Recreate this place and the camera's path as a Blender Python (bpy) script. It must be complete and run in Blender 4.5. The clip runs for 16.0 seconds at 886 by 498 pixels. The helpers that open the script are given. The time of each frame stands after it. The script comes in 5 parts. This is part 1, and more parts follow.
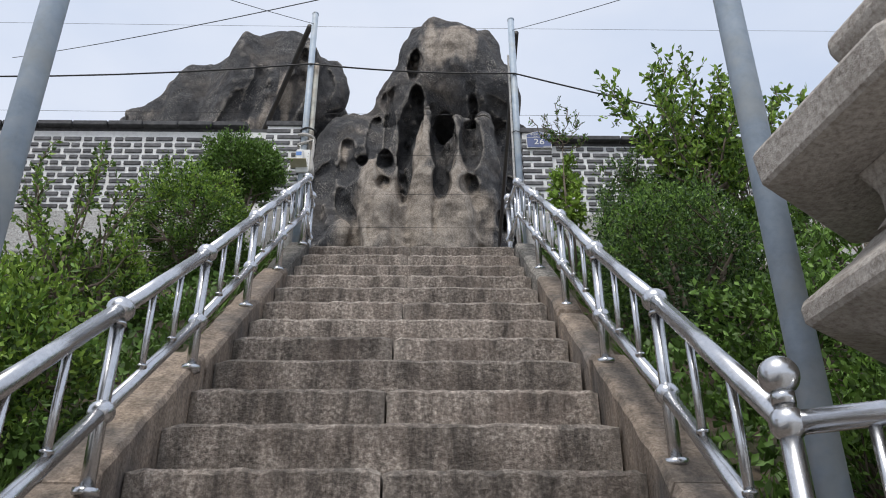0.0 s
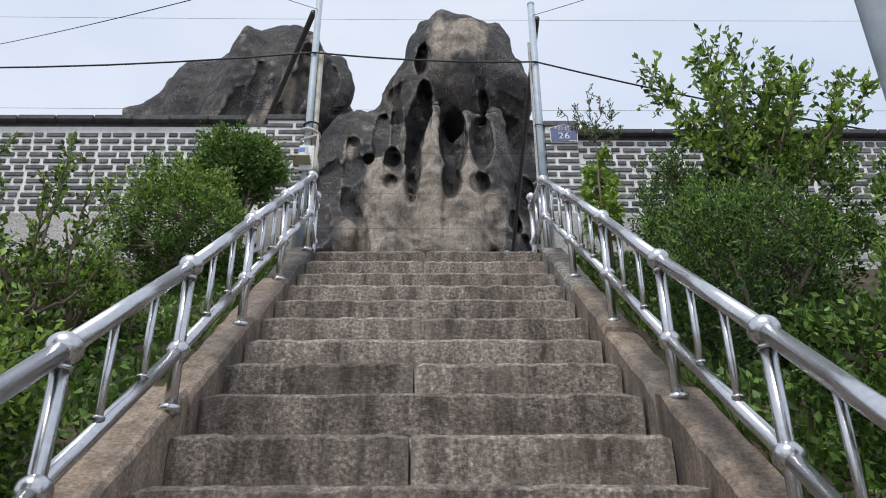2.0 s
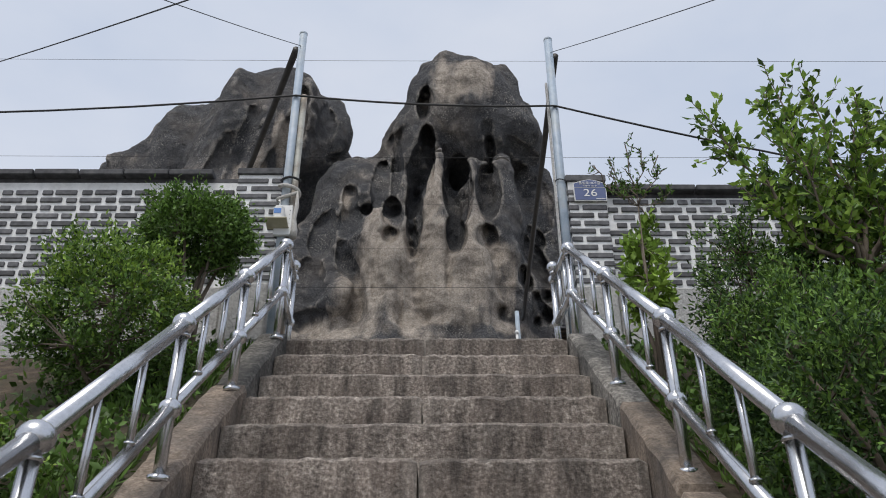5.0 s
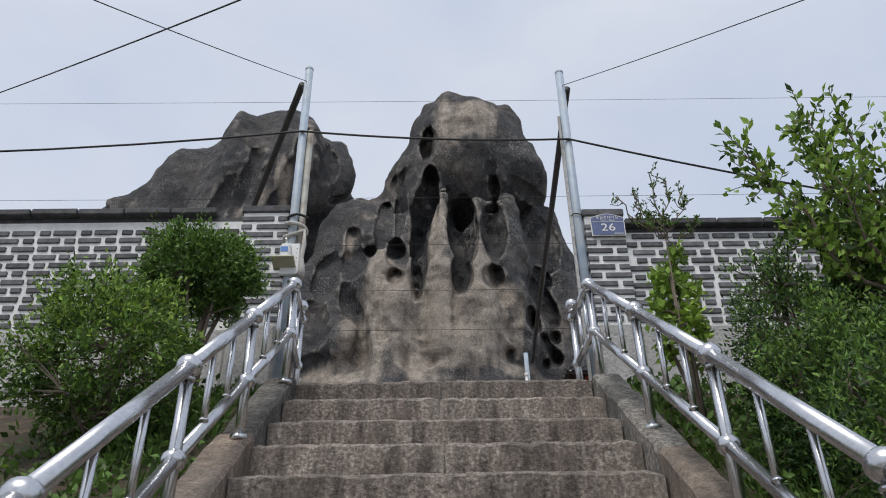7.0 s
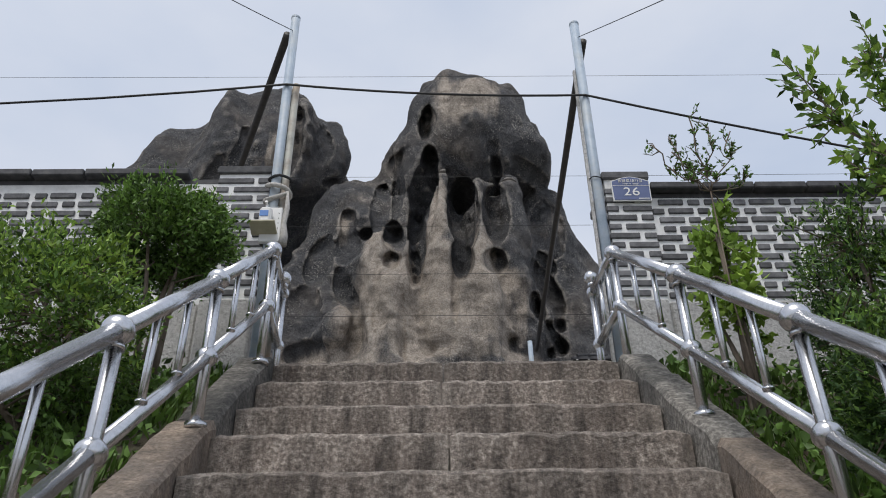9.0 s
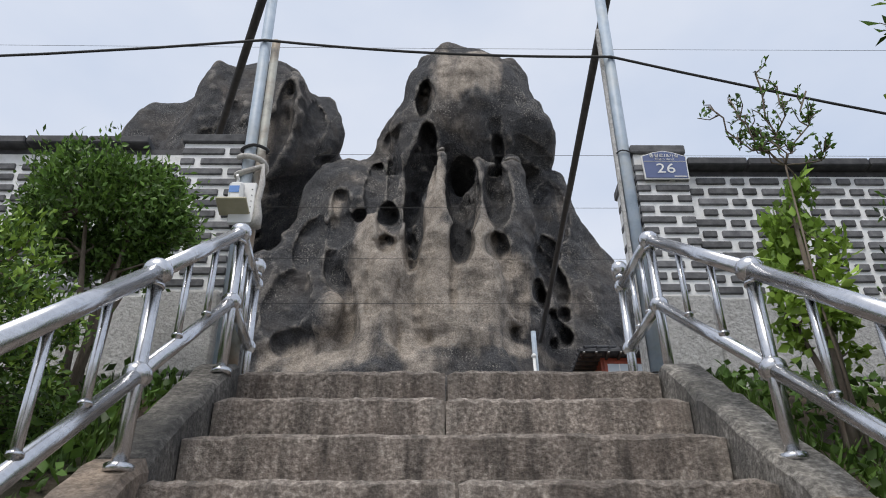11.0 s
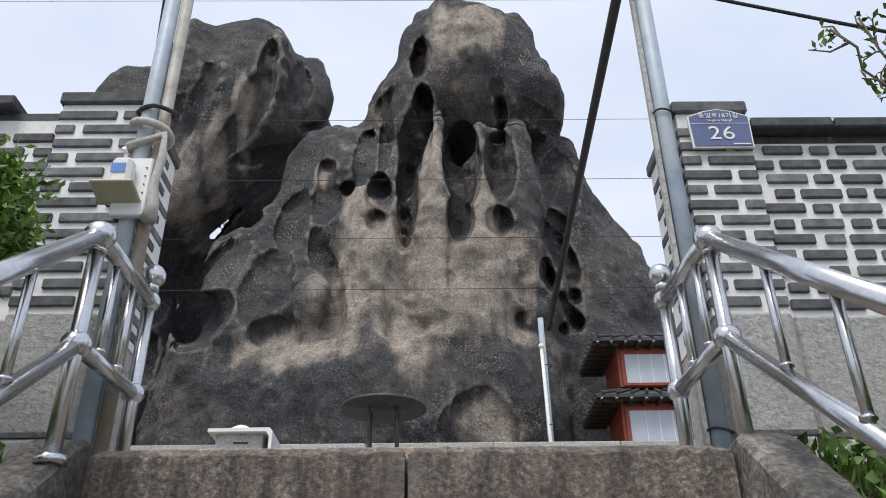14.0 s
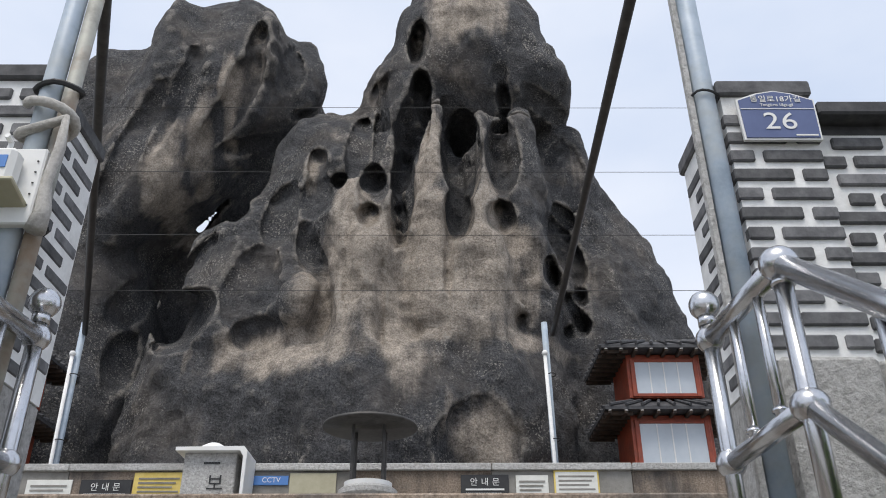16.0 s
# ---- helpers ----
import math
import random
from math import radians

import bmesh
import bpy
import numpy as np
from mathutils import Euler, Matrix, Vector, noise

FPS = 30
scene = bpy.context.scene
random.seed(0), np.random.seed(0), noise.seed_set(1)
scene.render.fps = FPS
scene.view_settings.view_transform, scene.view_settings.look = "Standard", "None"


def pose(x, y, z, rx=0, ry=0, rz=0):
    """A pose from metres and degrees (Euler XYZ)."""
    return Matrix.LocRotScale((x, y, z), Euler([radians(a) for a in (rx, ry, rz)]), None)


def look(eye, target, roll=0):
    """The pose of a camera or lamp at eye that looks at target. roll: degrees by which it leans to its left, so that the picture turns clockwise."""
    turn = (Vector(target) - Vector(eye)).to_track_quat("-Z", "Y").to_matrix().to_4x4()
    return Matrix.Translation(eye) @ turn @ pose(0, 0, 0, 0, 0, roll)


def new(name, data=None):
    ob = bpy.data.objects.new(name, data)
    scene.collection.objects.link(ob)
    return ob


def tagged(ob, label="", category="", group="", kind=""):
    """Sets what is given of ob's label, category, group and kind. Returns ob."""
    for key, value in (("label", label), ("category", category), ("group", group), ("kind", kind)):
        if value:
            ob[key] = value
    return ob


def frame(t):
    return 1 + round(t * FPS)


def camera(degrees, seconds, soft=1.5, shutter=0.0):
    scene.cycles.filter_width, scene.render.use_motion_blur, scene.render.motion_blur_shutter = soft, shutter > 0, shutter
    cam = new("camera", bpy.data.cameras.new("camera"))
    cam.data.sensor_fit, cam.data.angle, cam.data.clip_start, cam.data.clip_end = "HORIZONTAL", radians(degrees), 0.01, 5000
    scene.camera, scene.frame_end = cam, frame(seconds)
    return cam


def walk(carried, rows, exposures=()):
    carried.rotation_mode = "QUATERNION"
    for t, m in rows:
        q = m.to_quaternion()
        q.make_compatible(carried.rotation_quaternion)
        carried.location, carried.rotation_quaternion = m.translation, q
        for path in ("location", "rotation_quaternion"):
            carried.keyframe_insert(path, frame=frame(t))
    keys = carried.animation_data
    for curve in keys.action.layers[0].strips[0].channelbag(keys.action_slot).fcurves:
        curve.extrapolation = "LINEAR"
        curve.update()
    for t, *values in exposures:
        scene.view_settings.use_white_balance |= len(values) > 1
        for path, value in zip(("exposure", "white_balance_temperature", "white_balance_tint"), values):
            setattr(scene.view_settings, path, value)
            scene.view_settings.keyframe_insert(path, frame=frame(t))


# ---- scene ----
cam = camera(56.4, 16.0, soft=1.0)
METRES, EYE, TILT, LEAN, TURN = 8.0, 1.5, 0.0, 0.0, 0.0
PATH = [
    (0, (0.113, -5.435, -2.855), (0.151, -3.661, -1.932), -0.3),
    (0.5, (0.125, -5.303, -2.781), (0.163, -3.541, -1.835), -0.4),
    (1, (0.128, -5.221, -2.699), (0.158, -3.462, -1.748), -0.3),
    (1.5, (0.072, -5.058, -2.654), (0.096, -3.299, -1.703), -0.4),
    (2, (0.026, -4.929, -2.549), (0.054, -3.154, -1.627), -0.4),
    (2.5, (0.029, -4.807, -2.471), (0.066, -3.025, -1.563), -0.2),
    (3, (0.054, -4.667, -2.322), (0.094, -2.886, -1.413), -0.2),
    (3.5, (0.047, -4.531, -2.272), (0.082, -2.75, -1.362), -0.2),
    (4, (0.013, -4.389, -2.114), (0.04, -2.61, -1.201), -0.1),
    (4.5, (0.017, -4.277, -2.041), (0.04, -2.526, -1.074), -0.1),
    (5, (0.044, -4.112, -1.85), (0.062, -2.386, -0.84), -0.3),
    (5.2, (0.034, -4.095, -1.812), (0.052, -2.375, -0.792), -0.5),
    (7.3, (-0.04, -3.895, -1.772), (-0.017, -2.226, -0.669), -1.1),
    (7.5, (-0.028, -3.881, -1.793), (0.001, -2.205, -0.702), -1.3),
    (8, (-0.003, -3.72, -1.762), (0.034, -2.039, -0.679), -1.7),
    (8.5, (-0.016, -3.523, -1.728), (0.015, -1.839, -0.649), -1.5),
    (9, (-0.057, -3.322, -1.568), (-0.032, -1.644, -0.48), -0.9),
    (9.2, (-0.066, -3.274, -1.555), (-0.041, -1.596, -0.466), -0.7),
    (11.3, (-0.079, -2.649, -1.119), (-0.042, -0.943, -0.077), -0.6),
    (11.5, (-0.06, -2.57, -1.07), (-0.021, -0.859, -0.035), -0.8),
    (12, (-0.041, -2.467, -0.969), (0.001, -0.743, 0.044), -1.1),
    (12.5, (-0.061, -2.304, -0.848), (-0.022, -0.578, 0.162), -1.1),
    (13, (-0.069, -2.224, -0.752), (-0.033, -0.497, 0.256), -1.0),
    (13.5, (-0.002, -2.052, -0.663), (0.028, -0.326, 0.346), -0.7),
    (14, (0.058, -1.924, -0.552), (0.076, -0.182, 0.432), -0.7),
    (14.5, (0.063, -1.765, -0.479), (0.076, -0.018, 0.494), -0.7),
    (15, (0.048, -1.675, -0.353), (0.061, 0.074, 0.618), -0.6),
    (15.5, (0.071, -1.601, -0.317), (0.085, 0.152, 0.647), -0.7),
    (16, (0.123, -1.425, -0.183), (0.134, 0.329, 0.78), -0.2),
]
walk(cam, [(t, look(eye, target, roll)) for t, eye, target, roll in PATH],
     [(0, 0.2), (2.5, 0.24), (4.0, 0.2), (5, -0.03), (9, -0.02), (11.5, 0.15), (12.5, 0.23), (13.5, 0.27), (14.5, 0.33), (15.2, 0.24), (16, 0.28)])


# ---------- world and light ----------
SUN_UP, SUN_TURN = radians(62), radians(200)
world = bpy.data.worlds.new("overcast_sky")
scene.world = world
world.use_nodes = True
wn, wl = world.node_tree.nodes, world.node_tree.links
sky = wn.new("ShaderNodeTexSky")
sky.sky_type = "NISHITA"
sky.sun_disc = False
sky.sun_elevation, sky.sun_rotation = SUN_UP, SUN_TURN
sky.air_density, sky.dust_density = 1.0, 3.0
wcoord = wn.new("ShaderNodeTexCoord")
wmap = wn.new("ShaderNodeMapping")
wmap.inputs["Scale"].default_value = (1.0, 1.0, 2.2)
wnoise = wn.new("ShaderNodeTexNoise")
wnoise.inputs["Scale"].default_value = 2.3
wnoise.inputs["Detail"].default_value = 5
wramp = wn.new("ShaderNodeValToRGB")
wramp.color_ramp.elements[0].position, wramp.color_ramp.elements[1].position = 0.3, 0.7
wramp.color_ramp.elements[0].color = (4.6, 5.25, 6.5, 1)
wramp.color_ramp.elements[1].color = (6.3, 6.6, 7.3, 1)
wmix = wn.new("ShaderNodeMix")
wmix.data_type = "RGBA"
wmix.inputs[0].default_value = 0.88
wl.new(wcoord.outputs["Generated"], wmap.inputs["Vector"])
wl.new(wmap.outputs["Vector"], wnoise.inputs["Vector"])
wl.new(wnoise.outputs["Fac"], wramp.inputs["Fac"])
wl.new(sky.outputs["Color"], wmix.inputs[6])
wl.new(wramp.outputs["Color"], wmix.inputs[7])
wl.new(wmix.outputs[2], wn["Background"].inputs["Color"])
wn["Background"].inputs["Strength"].default_value = 0.125

sun = new("sun", bpy.data.lights.new("sun", "SUN"))
sun.data.energy, sun.data.angle, sun.data.color = 2.1, radians(25), (1.0, 0.96, 0.9)
sun.matrix_world = look((0, 0, 0), (-math.sin(SUN_TURN) * math.cos(SUN_UP), -math.cos(SUN_TURN) * math.cos(SUN_UP), -math.sin(SUN_UP)))
sun.location = (0, -10, 20)


# ---------- materials ----------
def mat(name, stops, scale=8.0, detail=6.0, rough=0.85, metal=0.0, bump=0.3, bump_scale=None, bump_dist=0.01,
        stain=None, stain_scale=1.5, stain_amount=0.6, per_piece=0.0, per_island=0.0, stretch=(1, 1, 1), edge=None, streak=0.0):
    """A surface of two scales: grain from stops (colours from low to high), and broad stains."""
    m = bpy.data.materials.new(name)
    m.use_nodes = True
    n, l = m.node_tree.nodes, m.node_tree.links
    b = n["Principled BSDF"]
    b.inputs["Roughness"].default_value, b.inputs["Metallic"].default_value = rough, metal
    co = n.new("ShaderNodeTexCoord")
    mp = n.new("ShaderNodeMapping")
    mp.inputs["Scale"].default_value = stretch
    geo = n.new("ShaderNodeNewGeometry")
    l.new(geo.outputs["Position"], mp.inputs["Vector"])
    tex = n.new("ShaderNodeTexNoise")
    tex.inputs["Scale"].default_value, tex.inputs["Detail"].default_value = scale, detail
    tex.inputs["Roughness"].default_value = 0.65
    l.new(mp.outputs["Vector"], tex.inputs["Vector"])
    ramp = n.new("ShaderNodeValToRGB")
    els = ramp.color_ramp.elements
    while len(els) < len(stops):
        els.new(0.5)
    for i, c in enumerate(stops):
        els[i].position = 0.3 + 0.4 * i / (len(stops) - 1)
        els[i].color = (*c, 1)
    l.new(tex.outputs["Fac"], ramp.inputs["Fac"])
    out = ramp.outputs["Color"]
    if stain:
        t2 = n.new("ShaderNodeTexNoise")
        t2.inputs["Scale"].default_value, t2.inputs["Detail"].default_value = stain_scale, 8
        t2.inputs["Roughness"].default_value = 0.6
        l.new(mp.outputs["Vector"], t2.inputs["Vector"])
        r2 = n.new("ShaderNodeMapRange")
        r2.inputs["From Min"].default_value, r2.inputs["From Max"].default_value = 0.45, 0.65
        r2.inputs["To Max"].default_value = stain_amount
        l.new(t2.outputs["Fac"], r2.inputs["Value"])
        mx = n.new("ShaderNodeMix")
        mx.data_type = "RGBA"
        l.new(r2.outputs["Result"], mx.inputs[0])
        l.new(out, mx.inputs[6])
        mx.inputs[7].default_value = (*stain, 1)
        out = mx.outputs[2]
    if streak:
        drip = n.new("ShaderNodeMapping")
        drip.inputs["Scale"].default_value = (1, 1, 0.18)
        l.new(geo.outputs["Position"], drip.inputs["Vector"])
        t3 = n.new("ShaderNodeTexNoise")
        t3.inputs["Scale"].default_value, t3.inputs["Detail"].default_value, t3.inputs["Roughness"].default_value = 13, 6, 0.7
        l.new(drip.outputs["Vector"], t3.inputs["Vector"])
        r3 = n.new("ShaderNodeMapRange")
        for slot, v in (("From Min", 0.36), ("From Max", 0.64), ("To Min", 1 - streak), ("To Max", 1 + streak)):
            r3.inputs[slot].default_value = v
        l.new(t3.outputs["Fac"], r3.inputs["Value"])
        h3 = n.new("ShaderNodeHueSaturation")
        l.new(r3.outputs["Result"], h3.inputs["Value"])
        l.new(out, h3.inputs["Color"])
        out = h3.outputs["Color"]
    if edge:
        # pale edges: wear, plus sky light on the step lips put into the colour
        lit_wear = n.new("ShaderNodeMapRange")
        lit_wear.inputs["From Min"].default_value, lit_wear.inputs["From Max"].default_value, lit_wear.inputs["To Max"].default_value = 0.54, 0.68, 0.5
        l.new(geo.outputs["Pointiness"], lit_wear.inputs["Value"])
        mx2 = n.new("ShaderNodeMix")
        mx2.data_type = "RGBA"
        l.new(lit_wear.outputs["Result"], mx2.inputs[0])
        l.new(out, mx2.inputs[6])
        mx2.inputs[7].default_value = (*edge, 1)
        out = mx2.outputs[2]
    if per_piece or per_island:
        hs = n.new("ShaderNodeHueSaturation")
        mr = n.new("ShaderNodeMapRange")
        amount = per_piece or per_island
        mr.inputs["To Min"].default_value, mr.inputs["To Max"].default_value = 1 - amount, 1 + amount
        if per_piece:
            info = n.new("ShaderNodeObjectInfo")
            l.new(info.outputs["Random"], mr.inputs["Value"])
        else:
            l.new(geo.outputs["Random Per Island"], mr.inputs["Value"])
        l.new(mr.outputs["Result"], hs.inputs["Value"])
        l.new(out, hs.inputs["Color"])
        out = hs.outputs["Color"]
    l.new(out, b.inputs["Base Color"])
    if bump:
        bt = n.new("ShaderNodeTexNoise")
        bt.inputs["Scale"].default_value, bt.inputs["Detail"].default_value = bump_scale or scale * 2, 8
        bt.inputs["Roughness"].default_value = 0.7
        l.new(geo.outputs["Position"], bt.inputs["Vector"])
        bp = n.new("ShaderNodeBump")
        bp.inputs["Strength"].default_value, bp.inputs["Distance"].default_value = bump, bump_dist
        l.new(bt.outputs["Fac"], bp.inputs["Height"])
        l.new(bp.outputs["Normal"], b.inputs["Normal"])
    return m


GRANITE = mat("granite_step", [(0.065, 0.054, 0.046), (0.225, 0.188, 0.16), (0.48, 0.425, 0.37)], 70, rough=0.9, bump=1.0, bump_scale=55,
              bump_dist=0.02, stain=(0.11, 0.085, 0.07), stain_scale=3.5, stain_amount=0.7, per_piece=0.22, edge=(0.56, 0.51, 0.45), streak=0.6)
CURB = mat("granite_curb", [(0.12, 0.095, 0.075), (0.25, 0.195, 0.15), (0.36, 0.3, 0.245)], 80, rough=0.9, bump=0.5, bump_scale=70,
           bump_dist=0.01, stain=(0.085, 0.08, 0.077), stain_scale=2.6, stain_amount=0.85, per_piece=0.25, streak=0.35)
CURB_GREY = mat("grey_curb", [(0.07, 0.066, 0.06), (0.2, 0.185, 0.165), (0.4, 0.375, 0.335)], 55, rough=0.92, bump=0.9, bump_scale=50,
                bump_dist=0.018, stain=(0.06, 0.06, 0.058), stain_scale=3.2, stain_amount=0.8, per_piece=0.25, streak=0.3)
PALE_GRANITE = mat("pale_granite", [(0.32, 0.315, 0.3), (0.52, 0.51, 0.495), (0.64, 0.635, 0.62)], 60, rough=0.9, bump=1.0, bump_scale=45,
                   bump_dist=0.02, stain=(0.3, 0.29, 0.27), stain_scale=3, stain_amount=0.4, per_piece=0.08)
LANTERN = mat("lantern_granite", [(0.24, 0.21, 0.18), (0.44, 0.4, 0.36), (0.58, 0.55, 0.5)], 70, rough=0.92, bump=0.8, bump_scale=55,
              bump_dist=0.012, stain=(0.2, 0.17, 0.14), stain_scale=4, stain_amount=0.5)
BRICK = mat("grey_brick", [(0.07, 0.07, 0.075), (0.12, 0.12, 0.125), (0.18, 0.18, 0.185)], 22, rough=0.9, bump=0.4, bump_dist=0.004, per_piece=0.35)
MORTAR = mat("pale_mortar", [(0.68, 0.68, 0.67), (0.79, 0.79, 0.78), (0.85, 0.85, 0.84)], 25, rough=0.95, bump=0.5, bump_dist=0.006,
             stain=(0.52, 0.51, 0.48), stain_scale=3, stain_amount=0.4)
TILE = mat("dark_cap_tile", [(0.03, 0.03, 0.033), (0.055, 0.055, 0.06), (0.09, 0.09, 0.09)], 20, rough=0.75, bump=0.3, bump_dist=0.004, per_piece=0.25)
STEEL = mat("stainless_steel", [(0.56, 0.565, 0.58), (0.66, 0.665, 0.68)], 60, rough=0.27, metal=1.0, bump=0.06, bump_scale=220, bump_dist=0.001,
            stain=(0.5, 0.5, 0.51), stain_scale=9, stain_amount=0.4)
GALV = mat("painted_pole", [(0.27, 0.33, 0.4), (0.34, 0.41, 0.49), (0.42, 0.48, 0.54)], 14, rough=0.5, metal=0.0, bump=0.15, bump_dist=0.003,
           stain=(0.42, 0.42, 0.38), stain_scale=6, stain_amount=0.45)
RUST = mat("rusty_pole", [(0.2, 0.2, 0.18), (0.32, 0.32, 0.29), (0.38, 0.38, 0.34)], 14, rough=0.65, metal=0.2, bump=0.2, bump_dist=0.003,
           stain=(0.24, 0.13, 0.06), stain_scale=5, stain_amount=0.6)
CABLE = mat("black_cable", [(0.015, 0.015, 0.016), (0.03, 0.03, 0.03)], 30, rough=0.6, bump=0)
DARKPIPE = mat("dark_pipe", [(0.03, 0.028, 0.027), (0.06, 0.055, 0.05)], 20, rough=0.55, metal=0.3, bump=0.1)
SOIL = mat("soil", [(0.035, 0.025, 0.017), (0.07, 0.05, 0.035), (0.12, 0.09, 0.06)], 9, rough=0.97, bump=0.8, bump_dist=0.03,
           stain=(0.04, 0.06, 0.02), stain_scale=3, stain_amount=0.7)
GROUND = mat("stone_ground", [(0.15, 0.14, 0.125), (0.24, 0.23, 0.21), (0.3, 0.29, 0.27)], 6, rough=0.95, bump=0.5, bump_dist=0.02)
BARK = mat("bark", [(0.07, 0.055, 0.04), (0.14, 0.11, 0.085), (0.2, 0.17, 0.13)], 30, rough=0.95, bump=0.6, bump_dist=0.006, stretch=(1, 1, 0.3))


def leaf_mat(name, low, high, spread):
    m = mat(name, [low, high], 5, rough=0.5, bump=0, per_island=spread)
    n, l = m.node_tree.nodes, m.node_tree.links
    b = n["Principled BSDF"]
    tr = n.new("ShaderNodeBsdfTranslucent")
    b.inputs["Specular IOR Level"].default_value = 0.28
    source = b.inputs["Base Color"].links[0].from_socket
    l.new(source, tr.inputs["Color"])
    mx = n.new("ShaderNodeMixShader")
    mx.inputs[0].default_value = 0.22
    l.new(b.outputs["BSDF"], mx.inputs[1])
    l.new(tr.outputs["BSDF"], mx.inputs[2])
    l.new(mx.outputs["Shader"], n["Material Output"].inputs["Surface"])
    return m


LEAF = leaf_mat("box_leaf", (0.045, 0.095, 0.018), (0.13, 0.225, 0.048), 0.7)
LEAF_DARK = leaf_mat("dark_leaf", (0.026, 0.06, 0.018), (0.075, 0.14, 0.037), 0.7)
LEAF_MID = leaf_mat("mid_leaf", (0.085, 0.17, 0.03), (0.19, 0.31, 0.06), 0.55)
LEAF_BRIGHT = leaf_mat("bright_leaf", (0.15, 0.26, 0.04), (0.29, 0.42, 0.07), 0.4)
GRASS = leaf_mat("grass_blade", (0.06, 0.12, 0.02), (0.12, 0.2, 0.04), 0.4)


def rock_mat():
    m = bpy.data.materials.new("weathered_rock")
    m.use_nodes = True
    n, l = m.node_tree.nodes, m.node_tree.links
    b = n["Principled BSDF"]
    b.inputs["Roughness"].default_value = 0.92
    b.inputs["Specular IOR Level"].default_value = 0.25
    geo = n.new("ShaderNodeNewGeometry")
    pos = geo.outputs["Position"]

    def noise_tex(scale, detail, stretch=(1, 1, 1), rough=0.6):
        mp = n.new("ShaderNodeMapping")
        mp.inputs["Scale"].default_value = stretch
        l.new(pos, mp.inputs["Vector"])
        t = n.new("ShaderNodeTexNoise")
        t.inputs["Scale"].default_value, t.inputs["Detail"].default_value, t.inputs["Roughness"].default_value = scale, detail, rough
        l.new(mp.outputs["Vector"], t.inputs["Vector"])
        return t.outputs["Fac"]

    def maths(op, a, c=None, clamp=False):
        k = n.new("ShaderNodeMath")
        k.operation, k.use_clamp = op, clamp
        for i, v in enumerate((a, c)):
            if v is None:
                continue
            if isinstance(v, (int, float)):
                k.inputs[i].default_value = v
            else:
                l.new(v, k.inputs[i])
        return k.outputs[0]

    def span(v, a, c, lo=0.0, hi=1.0):
        k = n.new("ShaderNodeMapRange")
        k.interpolation_type = "SMOOTHSTEP"
        for i, x in enumerate((a, c, lo, hi)):
            k.inputs[1 + i].default_value = x
        l.new(v, k.inputs[0])
        return k.outputs[0]

    def blend(fac, a, c):
        k = n.new("ShaderNodeMix")
        k.data_type = "RGBA"
        l.new(fac, k.inputs[0])
        for i, v in ((6, a), (7, c)):
            if isinstance(v, tuple):
                k.inputs[i].default_value = (*v, 1)
            else:
                l.new(v, k.inputs[i])
        return k.outputs[2]

    grain = noise_tex(55, 6, rough=0.75)
    broad = noise_tex(1.1, 7)
    streak = noise_tex(2.2, 6, (1.6, 1.6, 0.22))
    # tan granite shows where rain has washed the dark crust off; the lit ledge is painted tan too
    washed_lit = None
    for x, y, z, rx, ry, rz in ROCK_WASHED_LIT:
        v = n.new("ShaderNodeMapping")
        v.vector_type = "TEXTURE"
        v.inputs["Location"].default_value, v.inputs["Scale"].default_value = (x, y, z), (rx, ry, rz)
        l.new(pos, v.inputs["Vector"])
        d = n.new("ShaderNodeVectorMath")
        d.operation = "LENGTH"
        l.new(v.outputs["Vector"], d.inputs[0])
        f = span(d.outputs["Value"], 1.75, 0.45)
        washed_lit = f if washed_lit is None else maths("MAXIMUM", washed_lit, f)
    washed_lit = maths("ADD", washed_lit, maths("MULTIPLY", maths("SUBTRACT", streak, 0.5), 2.2))
    washed_lit = maths("ADD", washed_lit, maths("MULTIPLY", maths("SUBTRACT", broad, 0.5), 1.8))
    washed_lit = span(washed_lit, 0.25, 1.0)
    dark = blend(span(grain, 0.3, 0.7), (0.03, 0.031, 0.035), (0.135, 0.135, 0.14))
    dark = blend(span(broad, 0.46, 0.66, 0, 0.75), dark, (0.125, 0.113, 0.105))
    tan = blend(span(grain, 0.3, 0.7), (0.25, 0.21, 0.175), (0.62, 0.545, 0.465))
    colour = blend(washed_lit, dark, tan)
    mottle = n.new("ShaderNodeHueSaturation")
    l.new(span(noise_tex(6.5, 10, rough=0.72), 0.3, 0.7, 0.68, 1.32), mottle.inputs["Value"])
    l.new(colour, mottle.inputs["Color"])
    colour = mottle.outputs["Color"]
    # pale lichen specks in drifts
    speck = span(noise_tex(46, 4, rough=0.6), 0.54, 0.62)
    drift = span(noise_tex(1.5, 6, rough=0.7), 0.44, 0.66)
    colour = blend(maths("MULTIPLY", maths("MULTIPLY", speck, drift), 0.75), colour, (0.5, 0.47, 0.42))
    worn = span(geo.outputs["Pointiness"], 0.51, 0.56, 0, 0.6)
    colour = blend(maths("MULTIPLY", worn, span(grain, 0.28, 0.55)), colour, (0.47, 0.43, 0.38))
    l.new(colour, b.inputs["Base Color"])
    bp = n.new("ShaderNodeBump")
    bp.inputs["Strength"].default_value, bp.inputs["Distance"].default_value = 1.0, 0.06
    l.new(maths("ADD", noise_tex(26, 8, rough=0.75), maths("MULTIPLY", noise_tex(5, 6), 1.4)), bp.inputs["Height"])
    l.new(bp.outputs["Normal"], b.inputs["Normal"])
    return m


